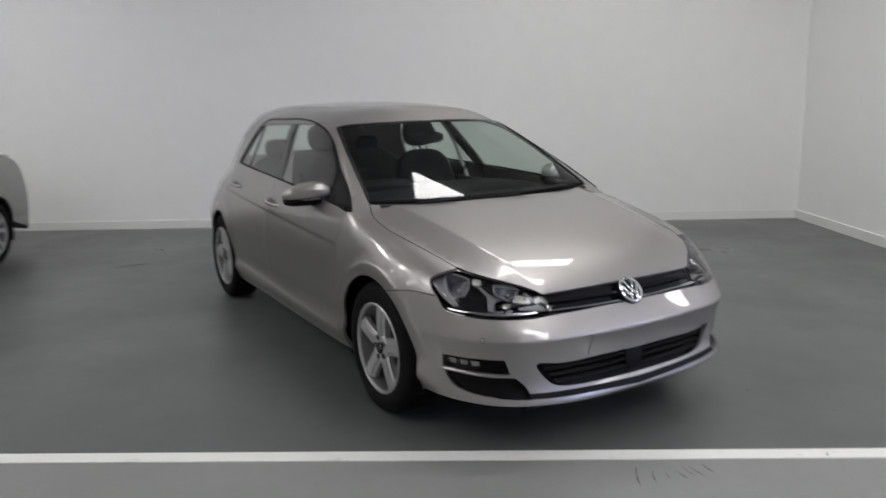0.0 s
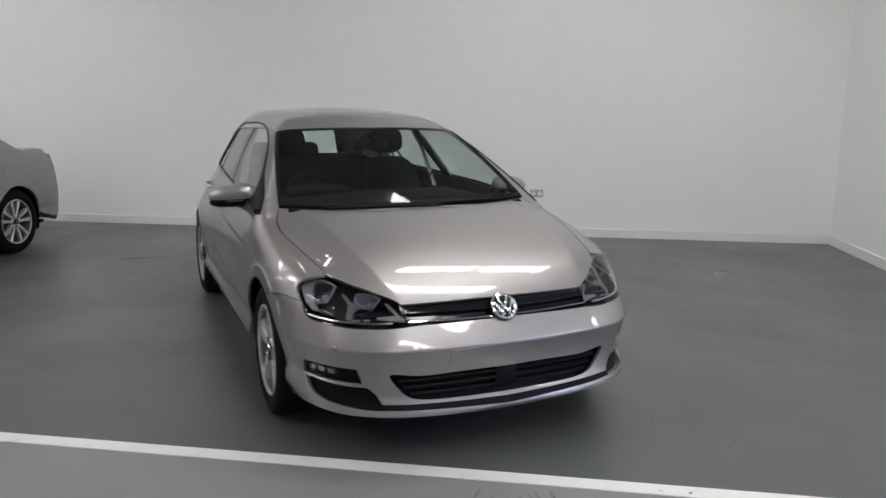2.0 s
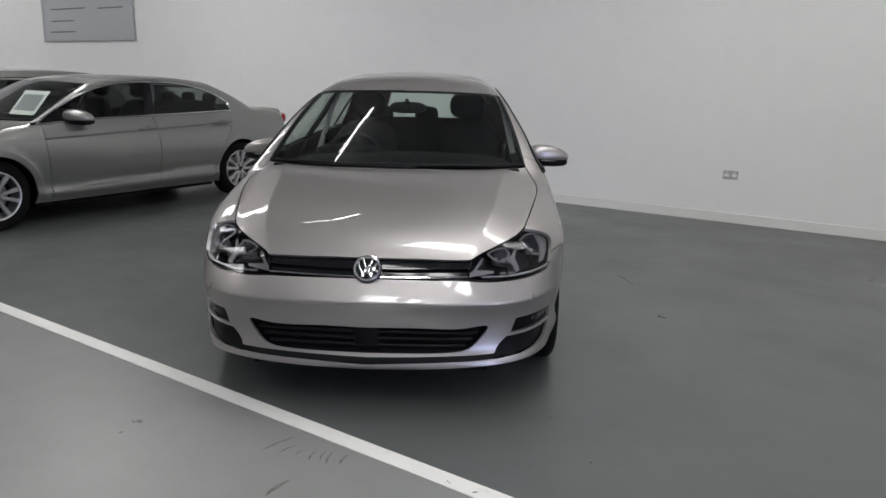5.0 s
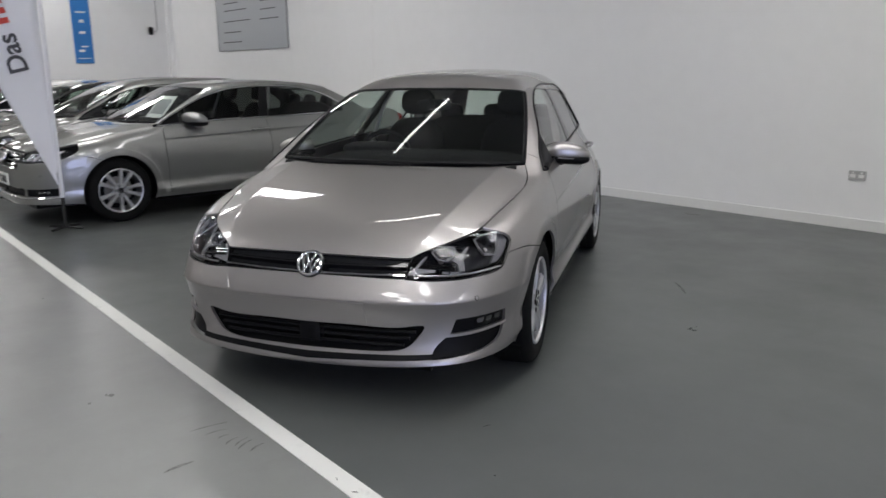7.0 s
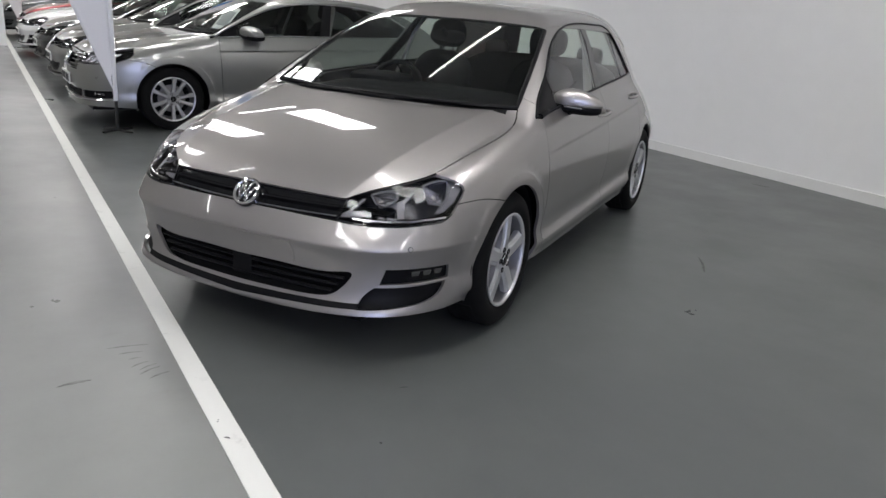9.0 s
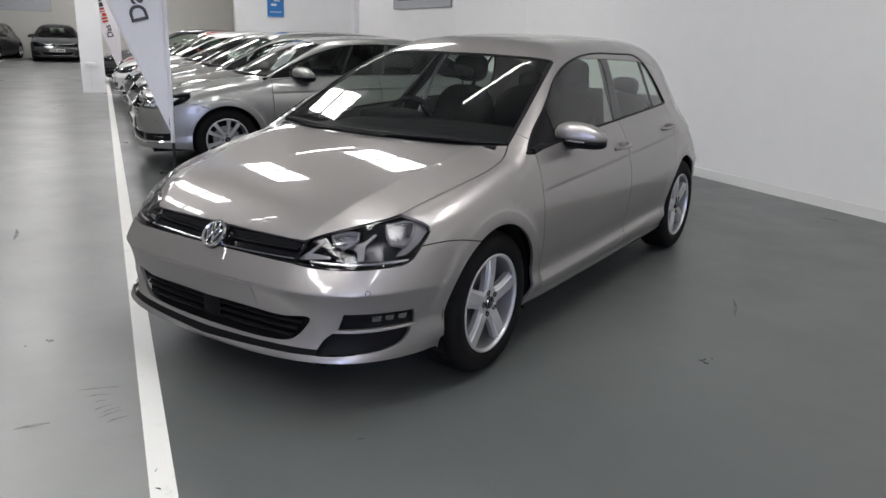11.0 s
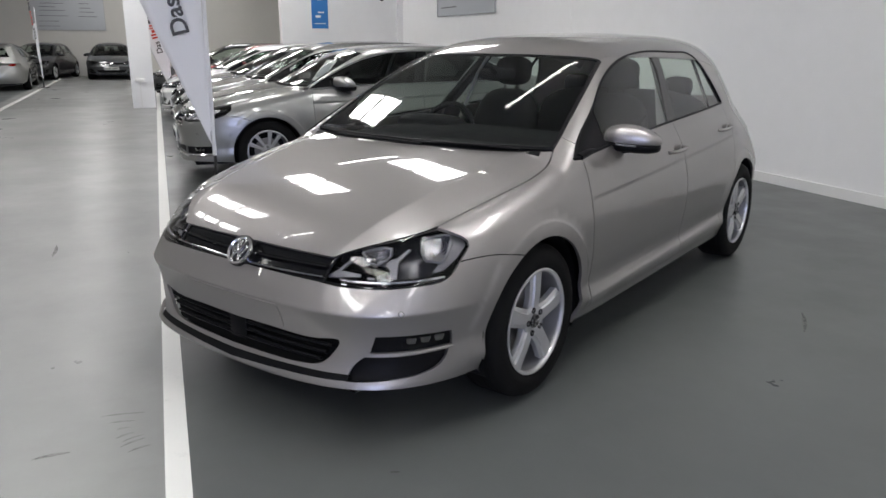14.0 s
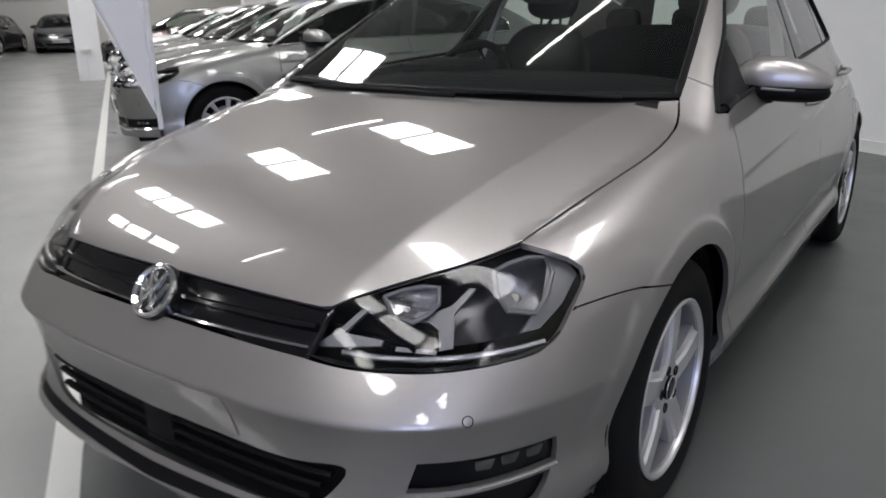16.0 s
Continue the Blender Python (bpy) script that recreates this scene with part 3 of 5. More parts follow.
GOLF = dict(
    wb=2.63, r=0.316, arch=0.352,
    plan=([-0.9, -0.6, -0.35, 0.0, 0.4, 1.2, 2.0, 2.63, 3.0, 3.4], [0.735, 0.815, 0.862, 0.885, 0.888, 0.886, 0.882, 0.878, 0.842, 0.77]),
    side=([0.10, 0.18, 0.24, 0.285, 0.31, 0.36, 0.43, 0.50, 0.60, 0.70, 0.80, 0.88, 0.95, 1.05, 1.15, 1.25, 1.35, 1.45], [0.085, 0.052, 0.036, 0.017, 0.014, 0.025, 0.016, 0.006, 0.0, 0.004, 0.022, 0.048, 0.080, 0.130, 0.183, 0.238, 0.296, 0.355]),
    taper=([-0.5, 1.0, 1.8, 2.5, 3.0, 3.4], [0.0, 0.0, 0.015, 0.055, 0.10, 0.15]),
    nose=([0.14, 0.19, 0.215, 0.24, 0.27, 0.34, 0.40, 0.45, 0.485, 0.500, 0.504, 0.510, 0.522, 0.56, 0.60, 0.64, 0.70, 0.78, 0.9], [-0.60, -0.800, -0.838, -0.840, -0.822, -0.806, -0.810, -0.821, -0.834, -0.8400, -0.8400, -0.8370, -0.8300, -0.807, -0.784, -0.764, -0.731, -0.66, -0.48]),
    ridge=0.30, bow=0.10, wrap=0.85, shoulder=0.13,
    hood=([-0.85, -0.74, -0.6, -0.4, -0.2, 0.0, 0.2, 0.4, 0.7, 1.2, 3.5], [0.625, 0.695, 0.760, 0.828, 0.876, 0.914, 0.944, 0.967, 0.99, 1.0, 1.02]),
    fall=([-0.85, -0.6, -0.33, 0.0, 0.35, 0.8, 3.5], [0.045, 0.045, 0.04, 0.032, 0.02, 0.02, 0.02]),
    roof=([0.85, 1.1, 1.4, 1.7, 2.1, 2.5, 2.9, 3.2], [1.354, 1.409, 1.443, 1.457, 1.459, 1.447, 1.414, 1.372]),
    tail=([0.15, 0.3, 0.5, 0.7, 0.95, 1.1], [3.30, 3.37, 3.385, 3.36, 3.30, 3.2]),
    ws_z=0.966, ws_y=0.221, ws_slope=1.865, ws_bow=0.27,
    rw_y=3.05, rw_slope=0.75,
    crease=0.755, crease_rise=0.035, crease_depth=0.006, low_step=0.007, low_rise=0.022,
)


def build_car(s, label, body_paint, m, step=0.03, detail=True, plate=False, group="", name="car", wheel_seg=48):
    shape = Shape(s)
    root = new(name)
    root.empty_display_size = 0.2
    tagged(root, label, "car", group)
    wb, arch, hub = s["wb"], s["arch"], 0.316
    rig = s["rig"]
    P = lambda nm, fr, outline, material, lab="", **k: panel(nm, shape, fr, outline, material, root, lab, **{"step": step, **k})

    def both(nm, fr, outline, material, lab="", **k):
        for flip in (False, True):
            P(nm, fr, outline, material, lab, mirror=flip, **k)

    def sides(pts):
        c = curve(pts)
        o = np.stack([0 * c[:, 0] + 1.6, c[:, 0], c[:, 1]], -1)
        return shape.meet(o, np.repeat([[-1.0, 0, 0]], len(o), 0))

    def tops(pts):
        c = curve(pts)
        o = np.stack([c[:, 0], c[:, 1], 0 * c[:, 0] + 2.4], -1)
        return shape.meet(o, np.repeat([[0, 0, -1.0]], len(o), 0))

    def noses(pts):
        """From (x, z), looking back."""
        c = curve(pts)
        o = np.stack([c[:, 0], 0 * c[:, 0] - 1.6, c[:, 1]], -1)
        return shape.meet(o, np.repeat([[0, 1.0, 0]], len(o), 0))

    def screens(pts):
        c = curve(pts)
        ab = SCREEN.to2(np.stack([c[:, 0], c[:, 1], s["ws_z"] + (c[:, 1] - s["ws_y"] - s["ws_bow"] * c[:, 0] ** 2) / (s["ws_slope"] + 0.1)], -1))
        o, d = SCREEN.rays(ab)
        return shape.meet(o, d, 3.6)

    def arc(y0, a0, a1, r=arch, n=24):
        a = np.radians(np.linspace(a0, a1, n))
        return [(y0 + r * math.cos(t), hub + r * math.sin(t)) for t in a]

    def fine(pts):
        c = np.array(pts)
        o = np.stack([0 * c[:, 0] + 1.6, c[:, 0], c[:, 1]], -1)
        return shape.meet(o, np.repeat([[-1.0, 0, 0]], len(o), 0))

    mirrored = lambda c: (c * [-1, 1, 1])[::-1]
    # shut lines that neighbours share
    hood_side = tops(rig["hood_side"])
    hood_front = noses(rig["hood_front"])
    lamp_top = tops(rig["lamp_top"])
    ws_base = screens(rig["ws_base"])
    # bonnet
    half = loop(hood_side, lamp_top, hood_front)
    back = rig["hood_back"]
    bk = tops([(back[0][0], back[0][1])] + [(a, b) for a, b in back[1:]])
    outline = loop(half, mirrored(half), bk * [-1, 1, 1], bk[::-1])
    yy = np.arange(-0.72, 0.30, 0.013)
    ridge = np.interp(yy, RIDGE[0], RIDGE[1])
    P("bonnet", TOP, outline, body_paint, "", gap=0.0025, lines=[np.stack([sg * (ridge + d), yy], -1) for sg in (1, -1) for d in (-0.012, -0.004, 0.004, 0.012)] if detail else ())
    # cowl under the windscreen
    bm = bmesh.new()
    for q in (curve([(-0.67, s["ws_y"] + 0.10, s["ws_z"] - 0.035), (0, s["ws_y"] - 0.01, s["ws_z"] - 0.050), (0.67, s["ws_y"] + 0.10, s["ws_z"] - 0.035)], 0.05),):
        sweep(bm, q, 0.045, 8, 0.45)
    part("cowl_panel", bm, TRIM, root)
    # bumper
    bt = rig["bumper_top"]
    lamp_low = noses(rig["lamp_low"])
    lamp_out = fine(curve(rig["lamp_out"]))
    a_low = rig["arch_low"]
    seam = fine(curve(rig["bumper_seam"]))
    cut = int(np.argmin(np.abs(lamp_out[:, 2] - rig["bumper_seam"][0][1])))
    lamp_under, lamp_over = lamp_out[: cut + 1], lamp_out[cut:]
    front_arch = fine(arc(0, a_low, rig["arch_seam"]))
    chin = noses(rig["chin"])
    half = loop(noses(bt), lamp_low, lamp_under, seam, front_arch[::-1], fine(curve([arc(0, a_low, a_low, n=1)[0], (rig["chin"][0][2] if len(rig["chin"][0]) > 2 else -0.36, 0.222)])), chin)
    holes = [loop(h_, mirrored(h_)) for h_ in (noses(rig["low_grille"]),)]
    fog, fog2 = rig["fog"], rig["fog_low"]
    fogs = []
    for f_ in (fog, fog2):
        if f_:
            c = loop(*[noses(q) for q in f_])
            fogs += [c]
    fog_holes = [c for c in fogs] + [mirrored(c) for c in fogs]
    P("front_bumper", NOSE, loop(half, mirrored(half)), body_paint, "", holes=holes + fog_holes, gap=0.0015, step=step * 0.8, lines=[np.stack([np.arange(-1.1, 1.1, 0.014), 0 * np.arange(-1.1, 1.1, 0.014) + z], -1) for z in (0.492, 0.4985, 0.5055, 0.512)] if detail else ())
    # lower grille
    P("lower_grille", NOSE, holes[0], TRIM, "black plastic lower grille", off=0.045, depth=0, gap=-0.02, step=step * 1.5)
    lg = rig["low_grille"]
    z0, z1 = min(q[1] for q in lg), max(q[1] for q in lg)
    for k in range(1, 4):
        z = z0 + (z1 - z0) * k / 4
        w = np.interp(z, [z0, z1], rig["low_half"])
        c = noses([(-w, z), (-w / 2, z), (0, z), (w / 2, z), (w, z)])
        bm = bmesh.new()
        sweep(bm, (c + [0, 0.016, 0]).tolist(), 0.010, 6, 0.7)
        part("grille_slat", bm, TRIM, root)
    if detail:
        bm = bmesh.new()
        c = shape.at_front(0, (z0 + z1) / 2)
        add_box(bm, -0.05, 0.05, c[1] + 0.005, c[1] + 0.05, z0 + 0.015, z1 - 0.01, 0.006)
        part("sensor_cover", bm, TRIM, root)
    # fog lamps
    for flip in (False, True):
        for c in fogs:
            P("lamp_recess", NOSE, c, TRIM, "", off=0.03, depth=0, gap=-0.006, mirror=flip)
        fx, fz = rig["fog_at"]
        sg = -1 if flip else 1
        c = shape.at_front(fx, fz)
        n = shape.normal(c[None])[0]
        q = Vector(c - n * 0.018)
        q.x *= sg
        bm = bmesh.new()
        nv = Vector((n[0] * sg, n[1], n[2])).normalized()
        mm = Matrix.Translation(q) @ nv.to_track_quat("X", "Z").to_matrix().to_4x4()
        lathe(bm, [(0.015, -0.008), (0.016, -0.006), (0.012, -0.008), (0.005, -0.016)], 12, True)
        bmesh.ops.transform(bm, matrix=mm, verts=bm.verts)
        fl = part("fog_lamp", bm, LAMP_SILVER, root, "small fog lamp behind a clear lens")
        for f0, f1 in ((-0.040, -0.016), (-0.010, 0.010), (0.016, 0.034)):
            fr_ = loop(*[noses(e_) for e_ in ([(fx + f0, fz + 0.012), (fx + f1, fz + 0.012)], [(fx + f1, fz + 0.012), (fx + f1 - 0.006, fz - 0.010)], [(fx + f1 - 0.006, fz - 0.010), (fx + f0, fz - 0.008)], [(fx + f0, fz - 0.008), (fx + f0, fz + 0.012)])])
            fr_ = P("fog_reflector", NOSE, fr_, FOG_SILVER, "", off=0.014, depth=0.006, gap=0.0, mirror=flip)
            fr_.parent = fl
        fc = loop(*[noses(e_) for e_ in ([(fx - 0.050, fz + 0.022), (fx + 0.040, fz + 0.021)], [(fx + 0.040, fz + 0.021), (fx + 0.038, fz - 0.022)], [(fx + 0.038, fz - 0.022), (fx - 0.052, fz - 0.024)], [(fx - 0.052, fz - 0.024), (fx - 0.050, fz + 0.022)])])
        fg = P("fog_lens", NOSE, fc, LENS, "", off=0.008, depth=0, gap=0.0, mirror=flip)
        fg.visible_shadow = False
        fg.parent = fl
        if rig["fog_bar"]:
            cc = noses(rig["fog_bar"])
            bm = bmesh.new()
            sweep(bm, (cc * [sg, 1, 1] + [0, 0.006, 0]).tolist(), rig.get("fog_bar_size", 0.0055), 6, 0.8)
            part("fog_trim", bm, body_paint if rig["spokes"] == "five" else CHROME, root)
    if detail:
        for x, z in ((0.717, 0.509), (-0.717, 0.509)):
            c = shape.at_front(x, z)
            n = shape.normal(c[None])[0]
            bm = bmesh.new()
            lathe(bm, [(0.0085, -0.004), (0.0085, 0.0012), (0.0075, 0.0018)], 18, True)
            bmesh.ops.transform(bm, matrix=Matrix.Translation(Vector(c)) @ Vector(n).to_track_quat("X", "Z").to_matrix().to_4x4(), verts=bm.verts)
            ps = part("parking_sensor", bm, body_paint, root)
            bm = bmesh.new()
            lathe(bm, [(0.0105, -0.003), (0.0105, 0.0006), (0.0086, 0.0006)], 18)
            bmesh.ops.transform(bm, matrix=Matrix.Translation(Vector(c)) @ Vector(n).to_track_quat("X", "Z").to_matrix().to_4x4(), verts=bm.verts)
            part("sensor_ring", bm, TRIM, ps)
    if not plate:
        q = loop(noses([(0.0, 0.494), (0.265, 0.494)]), noses([(0.265, 0.494), (0.272, 0.402)]), noses([(0.272, 0.402), (0.0, 0.400)]))
        P("plate_carrier", NOSE, loop(q, mirrored(q)), body_paint, "plain silver plate carrier", off=-0.003, depth=0.004, gap=0.0)
    # splitter lip in black
    if rig["lip"]:
        up, low = noses(rig["lip"]), noses(rig["lip_low"])
        lp = loop(up, low[::-1])
        P("front_lip", NOSE, loop(lp, mirrored(lp)), TRIM, "", off=-0.002, depth=0.004, gap=0.0, step=step * 0.7)
    # upper grille
    gr = loop(noses(rig["grille"]))
    P("upper_grille", NOSE, loop(gr, mirrored(gr)), GLOSS_BLACK, "gloss black upper grille", off=0.02, depth=0, gap=-0.012)
    for z, rr, mt, nm in rig["bars"]:
        w = rig["bar_half"]
        c = noses([(-w, z + 0.004), (-w / 2, z), (0, z - 0.002), (w / 2, z), (w, z + 0.004)])
        bm = bmesh.new()
        sweep(bm, (c + [0, 0.006, 0]).tolist(), rr, 6, 0.7)
        part(nm, bm, CHROME if mt else GLOSS_BLACK, root)
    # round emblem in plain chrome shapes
    bz, br = rig["badge"]
    c = shape.at_front(0, bz)
    n = shape.normal(c[None])[0]
    mm = Matrix.Translation(Vector(c + n * 0.012)) @ Vector(n).to_track_quat("X", "Z").to_matrix().to_4x4()
    bm = bmesh.new()
    lathe(bm, [(br + 0.002, -0.03), (br + 0.002, 0.0), (br - 0.004, 0.004)], 40, True)
    bmesh.ops.transform(bm, matrix=mm, verts=bm.verts)
    em = part("emblem", bm, GLOSS_BLACK, root, "round chrome front emblem")
    bm = bmesh.new()
    lathe(bm, [(br, 0.002), (br - 0.002, 0.009), (br - 0.008, 0.011), (br - 0.013, 0.005)], 40)
    bmesh.ops.transform(bm, matrix=mm, verts=bm.verts)
    part("emblem_ring", bm, CHROME, em)
    k = br / 0.06
    for yy, zz, ang, ln in ((-0.0145, 0.022, 22, 0.023), (0.0145, 0.022, -22, 0.023), (-0.026, -0.010, 24, 0.034), (0.026, -0.010, -24, 0.034), (-0.0105, -0.020, -26, 0.024), (0.0105, -0.020, 26, 0.024)):
        bm = bmesh.new()
        add_box(bm, 0.003, 0.010, -0.0042 * k, 0.0042 * k, -ln * k, ln * k, 0.0012, mm @ Matrix.Translation((0, yy * k, zz * k)) @ Matrix.Rotation(radians(ang), 4, "X"))
        part("emblem_bar", bm, CHROME, em)
    # headlamps
    lamp = loop(lamp_top, noses(rig["lamp_in"]), lamp_low, lamp_out)
    for flip in (False, True):
        sg = -1 if flip else 1
        hl = P("headlamp", NOSE, lamp, LENS, "clear headlamp with dark housing and chrome reflectors", gap=0.003, depth=0, mirror=flip, off=0.002)
        hl.visible_shadow = False
        b = P("lamp_housing", NOSE, lamp, LAMP_DARK, "", off=0.105, depth=0, gap=-0.004, mirror=flip)
        b.parent = hl
        rim = lamp * [sg, 1, 1]
        bm = bmesh.new()
        rim = np.concatenate([rim, rim[:1]])
        inw = np.array([0.0, 0.012, 0.0])
        sweep(bm, (rim[::2] + inw).tolist(), 0.0045, 6)
        rm = part("lamp_rim", bm, GLOSS_BLACK, root)
        rm.parent = hl
        bm = bmesh.new()
        sweep(bm, ((lamp_low * [sg, 1, 1])[3:] + [0, 0.030, 0.014]).tolist(), 0.006, 6)
        rm = part("lamp_strip", bm, LAMP_SILVER, root)
        rm.parent = hl
        for (fx, fz, _, dp), ring_ in zip(rig["lamps"], rig["lamp_rings"]):
            c = shape.at_front(fx, fz)
            n = shape.normal(c[None])[0]
            q = c - n * dp
            ax = Vector((n[0] * sg, n[1] - 0.25, n[2])).normalized()
            mm = Matrix.Translation((q[0] * sg, q[1], q[2])) @ ax.to_track_quat("X", "Z").to_matrix().to_4x4()
            c2 = np.array(ring_)
            mid = c2.mean(0)
            bm = bmesh.new()
            rows_ = []
            for size, deep in ((1.0, 0.024), (0.93, 0.034), (0.72, 0.050), (0.45, 0.062), (0.18, 0.068)):
                e2 = mid + (np.concatenate([c2, (c2 + np.roll(c2, -1, 0)) / 2], 1).reshape(-1, 2) - mid) * size
                hit = shape.meet(np.stack([e2[:, 0], 0 * e2[:, 0] - 1.6, e2[:, 1]], -1), np.repeat([[0, 1.0, 0]], len(e2), 0), off=deep)
                rows_.append([bm.verts.new(v) for v in hit * [sg, 1, 1]])
            for r0, r1 in zip(rows_, rows_[1:]):
                for k in range(len(r0)):
                    bm.faces.new((r0[k], r0[(k + 1) % len(r0)], r1[(k + 1) % len(r0)], r1[k]))
            bm.faces.new(rows_[-1])
            rf = part("reflector", bm, LAMP_SILVER, root, smooth=False)
            rf.parent = hl
            bm = bmesh.new()
            lathe(bm, [(0.012, -0.036), (0.013, -0.010), (0.008, -0.003)], 14, True)
            bmesh.ops.transform(bm, matrix=mm, verts=bm.verts)
            rf = part("bulb", bm, DISC, root)
            rf.parent = hl
        if detail:
            for pts, wd in rig["lamp_bridges"]:
                c = np.array(pts)
                c = shape.meet(np.stack([c[:, 0], 0 * c[:, 0] - 1.6, c[:, 1]], -1), np.repeat([[0, 1.0, 0]], len(c), 0))
                br_ = P("lamp_bezel", NOSE, c, LAMP_BRIGHT if rig["chrome_seal"] else LAMP_SATIN, "", off=wd, depth=0.008, gap=0.0, mirror=flip, step=0.012)
                br_.parent = hl
            for pts in rig["lamp_rings"]:
                c = np.array(pts + pts[:1])
                c = shape.meet(np.stack([c[:, 0], 0 * c[:, 0] - 1.6, c[:, 1]], -1), np.repeat([[0, 1.0, 0]], len(c), 0), off=0.024)
                bm = bmesh.new()
                sweep(bm, (c * [sg, 1, 1]).tolist(), 0.0048, 6)
                rg_ = part("reflector_rim", bm, LAMP_BRIGHT if rig["chrome_seal"] else LAMP_SATIN, root)
                rg_.parent = hl
    # wings
    door_f = fine(curve(rig["door_front"]))
    dz = rig["door_front"]
    ws_edge = screens(rig["ws_edge"])
    dlo = rig["dlo_top"]
    dlo_c = fine(curve(dlo))
    k_ws = int(np.argmax(ws_edge[:, 1] > rig.get("pillar_cut", 0.415)))
    k_dlo = int(np.argmax(dlo_c[:, 1] > rig.get("pillar_cut", 0.415)))
    wing = loop(hood_side[::-1], ws_edge[: k_ws + 1], dlo_c[: k_dlo + 1][::-1], sides([dlo[0], dz[0]]), door_f, fine(curve([dz[-1], (arc(0, rig["arch_rear"], rig["arch_rear"], n=1)[0])])),
                fine(arc(0, rig["arch_rear"], rig["arch_seam"])), seam[::-1], lamp_over)
    lips = lambda fr, yc, a0, a1: [fr.to2(fine(arc(yc, a0, a1, arch + d, 90))) for d in (0.052, 0.062, 0.072)] if detail else ()
    both("front_wing", SLANT, wing, body_paint, gap=0.002, lines=lips(SLANT, 0, -10, 175))
    # doors
    cy = np.arange(0.36, 3.0, 0.016)
    creases = [np.stack([cy, s["crease"] + s["crease_rise"] * (cy - 0.5) + d], -1) for d in (-0.013, -0.004, 0.004, 0.012)] + [np.stack([cy, 0.305 + s["low_rise"] * (cy - 0.4) + d], -1) for d in (-0.010, -0.002, 0.006)] if detail else ()
    split = fine(curve(rig["door_split"]))
    belt = rig["belt"]
    zb = lambda y: float(spline([q[0] for q in belt], [q[1] for q in belt])(y))
    d0, d1 = rig["door_front"][0], rig["door_split"][0]
    bot0, bot1 = rig["door_front"][-1], rig["door_split"][-1]
    top_f = fine(curve([(y, zb(y)) for y in np.linspace(d0[0], d1[0], 8)]))
    both("front_door", SIDE, loop(top_f, split, fine(curve([bot1, bot0])), door_f[::-1]), body_paint, gap=0.002, lines=creases)
    re = rig["door_rear"]
    rear_edge = fine(curve(re))
    top_r = fine(curve([(y, zb(y)) for y in np.linspace(d1[0], re[0][0], 8)]))
    both("rear_door", SIDE, loop(top_r, rear_edge, fine(curve([re[-1], bot1])), split[::-1]), body_paint, gap=0.002, lines=creases)
    f0 = arc(0, rig["arch_rear"], rig["arch_rear"], n=1)[0]
    r0 = arc(wb, 180 - rig["arch_rear"], 180 - rig["arch_rear"], n=1)[0]
    both("sill", SIDE, loop(fine(curve([f0, bot0, bot1, re[-1], r0])), fine(curve([(r0[0] - 0.01, 0.212), (f0[0] + 0.01, 0.212)]))), body_paint, gap=0.002)
    # body side: pillar, roof rail and rear quarter
    ditch = tops(rig["ditch"])
    tailp = fine(curve(rig["tail_edge"]))
    rear_arch = fine(arc(wb, 180 - rig["arch_rear"], 10))
    ring = loop(ws_edge[k_ws:], ditch, tailp, fine(curve([rig["tail_edge"][-1], (arc(wb, 10, 10, n=1)[0])])), rear_arch[::-1], fine(curve([r0, re[-1]])), rear_edge[::-1], fine(curve([re[0], dlo[-1]])), dlo_c[k_dlo:][::-1])
    both("body_side", SLANT, ring, body_paint, gap=0.0015, depth=0.006, lines=lips(SLANT, wb, 5, 190))
    # roof
    rh = loop(tops(rig["ws_top"]), ditch, tops([rig["ditch"][-1], (0.3, rig["roof_end"] + 0.02), (0.0, rig["roof_end"] + 0.03)]))
    P("roof", TOP, loop(rh, mirrored(rh)), body_paint, gap=0.002)
    for sg in (1, -1):
        bm = bmesh.new()
        sweep(bm, (ditch * [sg, 1, 1] - [0, 0, 0.004]).tolist(), 0.006, 6)
        part("roof_strip", bm, body_paint, root)
    # windscreen
    wsh = loop(ws_base, ws_edge, tops(rig["ws_top"])[::-1])
    g = P("windscreen", SCREEN, loop(wsh, mirrored(wsh)), SCREEN_GLASS, "clear windscreen with a dark border", depth=0, gap=0.004)
    g.visible_shadow = False
    for nm, ln, rr in (("screen_border", loop(ws_base, ws_edge), 0.013), ("screen_border", tops(rig["ws_top"]), 0.008)):
        for sg in (1, -1):
            bm = bmesh.new()
            sweep(bm, (ln[::2] * [sg, 1, 1] - [0, 0, 0.007]).tolist(), rr, 6)
            b = part(nm, bm, TRIM, root)
            b.parent = g
    # side windows
    for y0, y1, nm in rig["panes"]:
        poly = clip_pane(rig, y0, y1, zb)
        for flip in (False, True):
            g = P(nm, SIDE, fine(poly), DARK_GLASS if rig["chrome_seal"] else GLASS, "", depth=0, gap=0.001, off=0.006, mirror=flip)
            g.visible_shadow = False
    for y0, y1 in rig["posts"]:
        poly = clip_pane(rig, y0, y1, zb)
        both("window_post", SIDE, fine(poly), GLOSS_BLACK, depth=0.01, gap=0.0, off=0.002)
    for sg in (1, -1):
        bm = bmesh.new()
        lower = fine(curve([(y, zb(y) + 0.004) for y in np.linspace(dlo[0][0], dlo[-1][0], 14)]))
        sweep(bm, (loop(lower, dlo_c[::-1])[::2] * [sg, 1, 1]).tolist(), 0.009 if rig["chrome_seal"] else 0.0065, 6)
        part("window_seal", bm, CHROME if rig["chrome_seal"] else TRIM, root)
    # tail
    tl = tailp
    rows = []
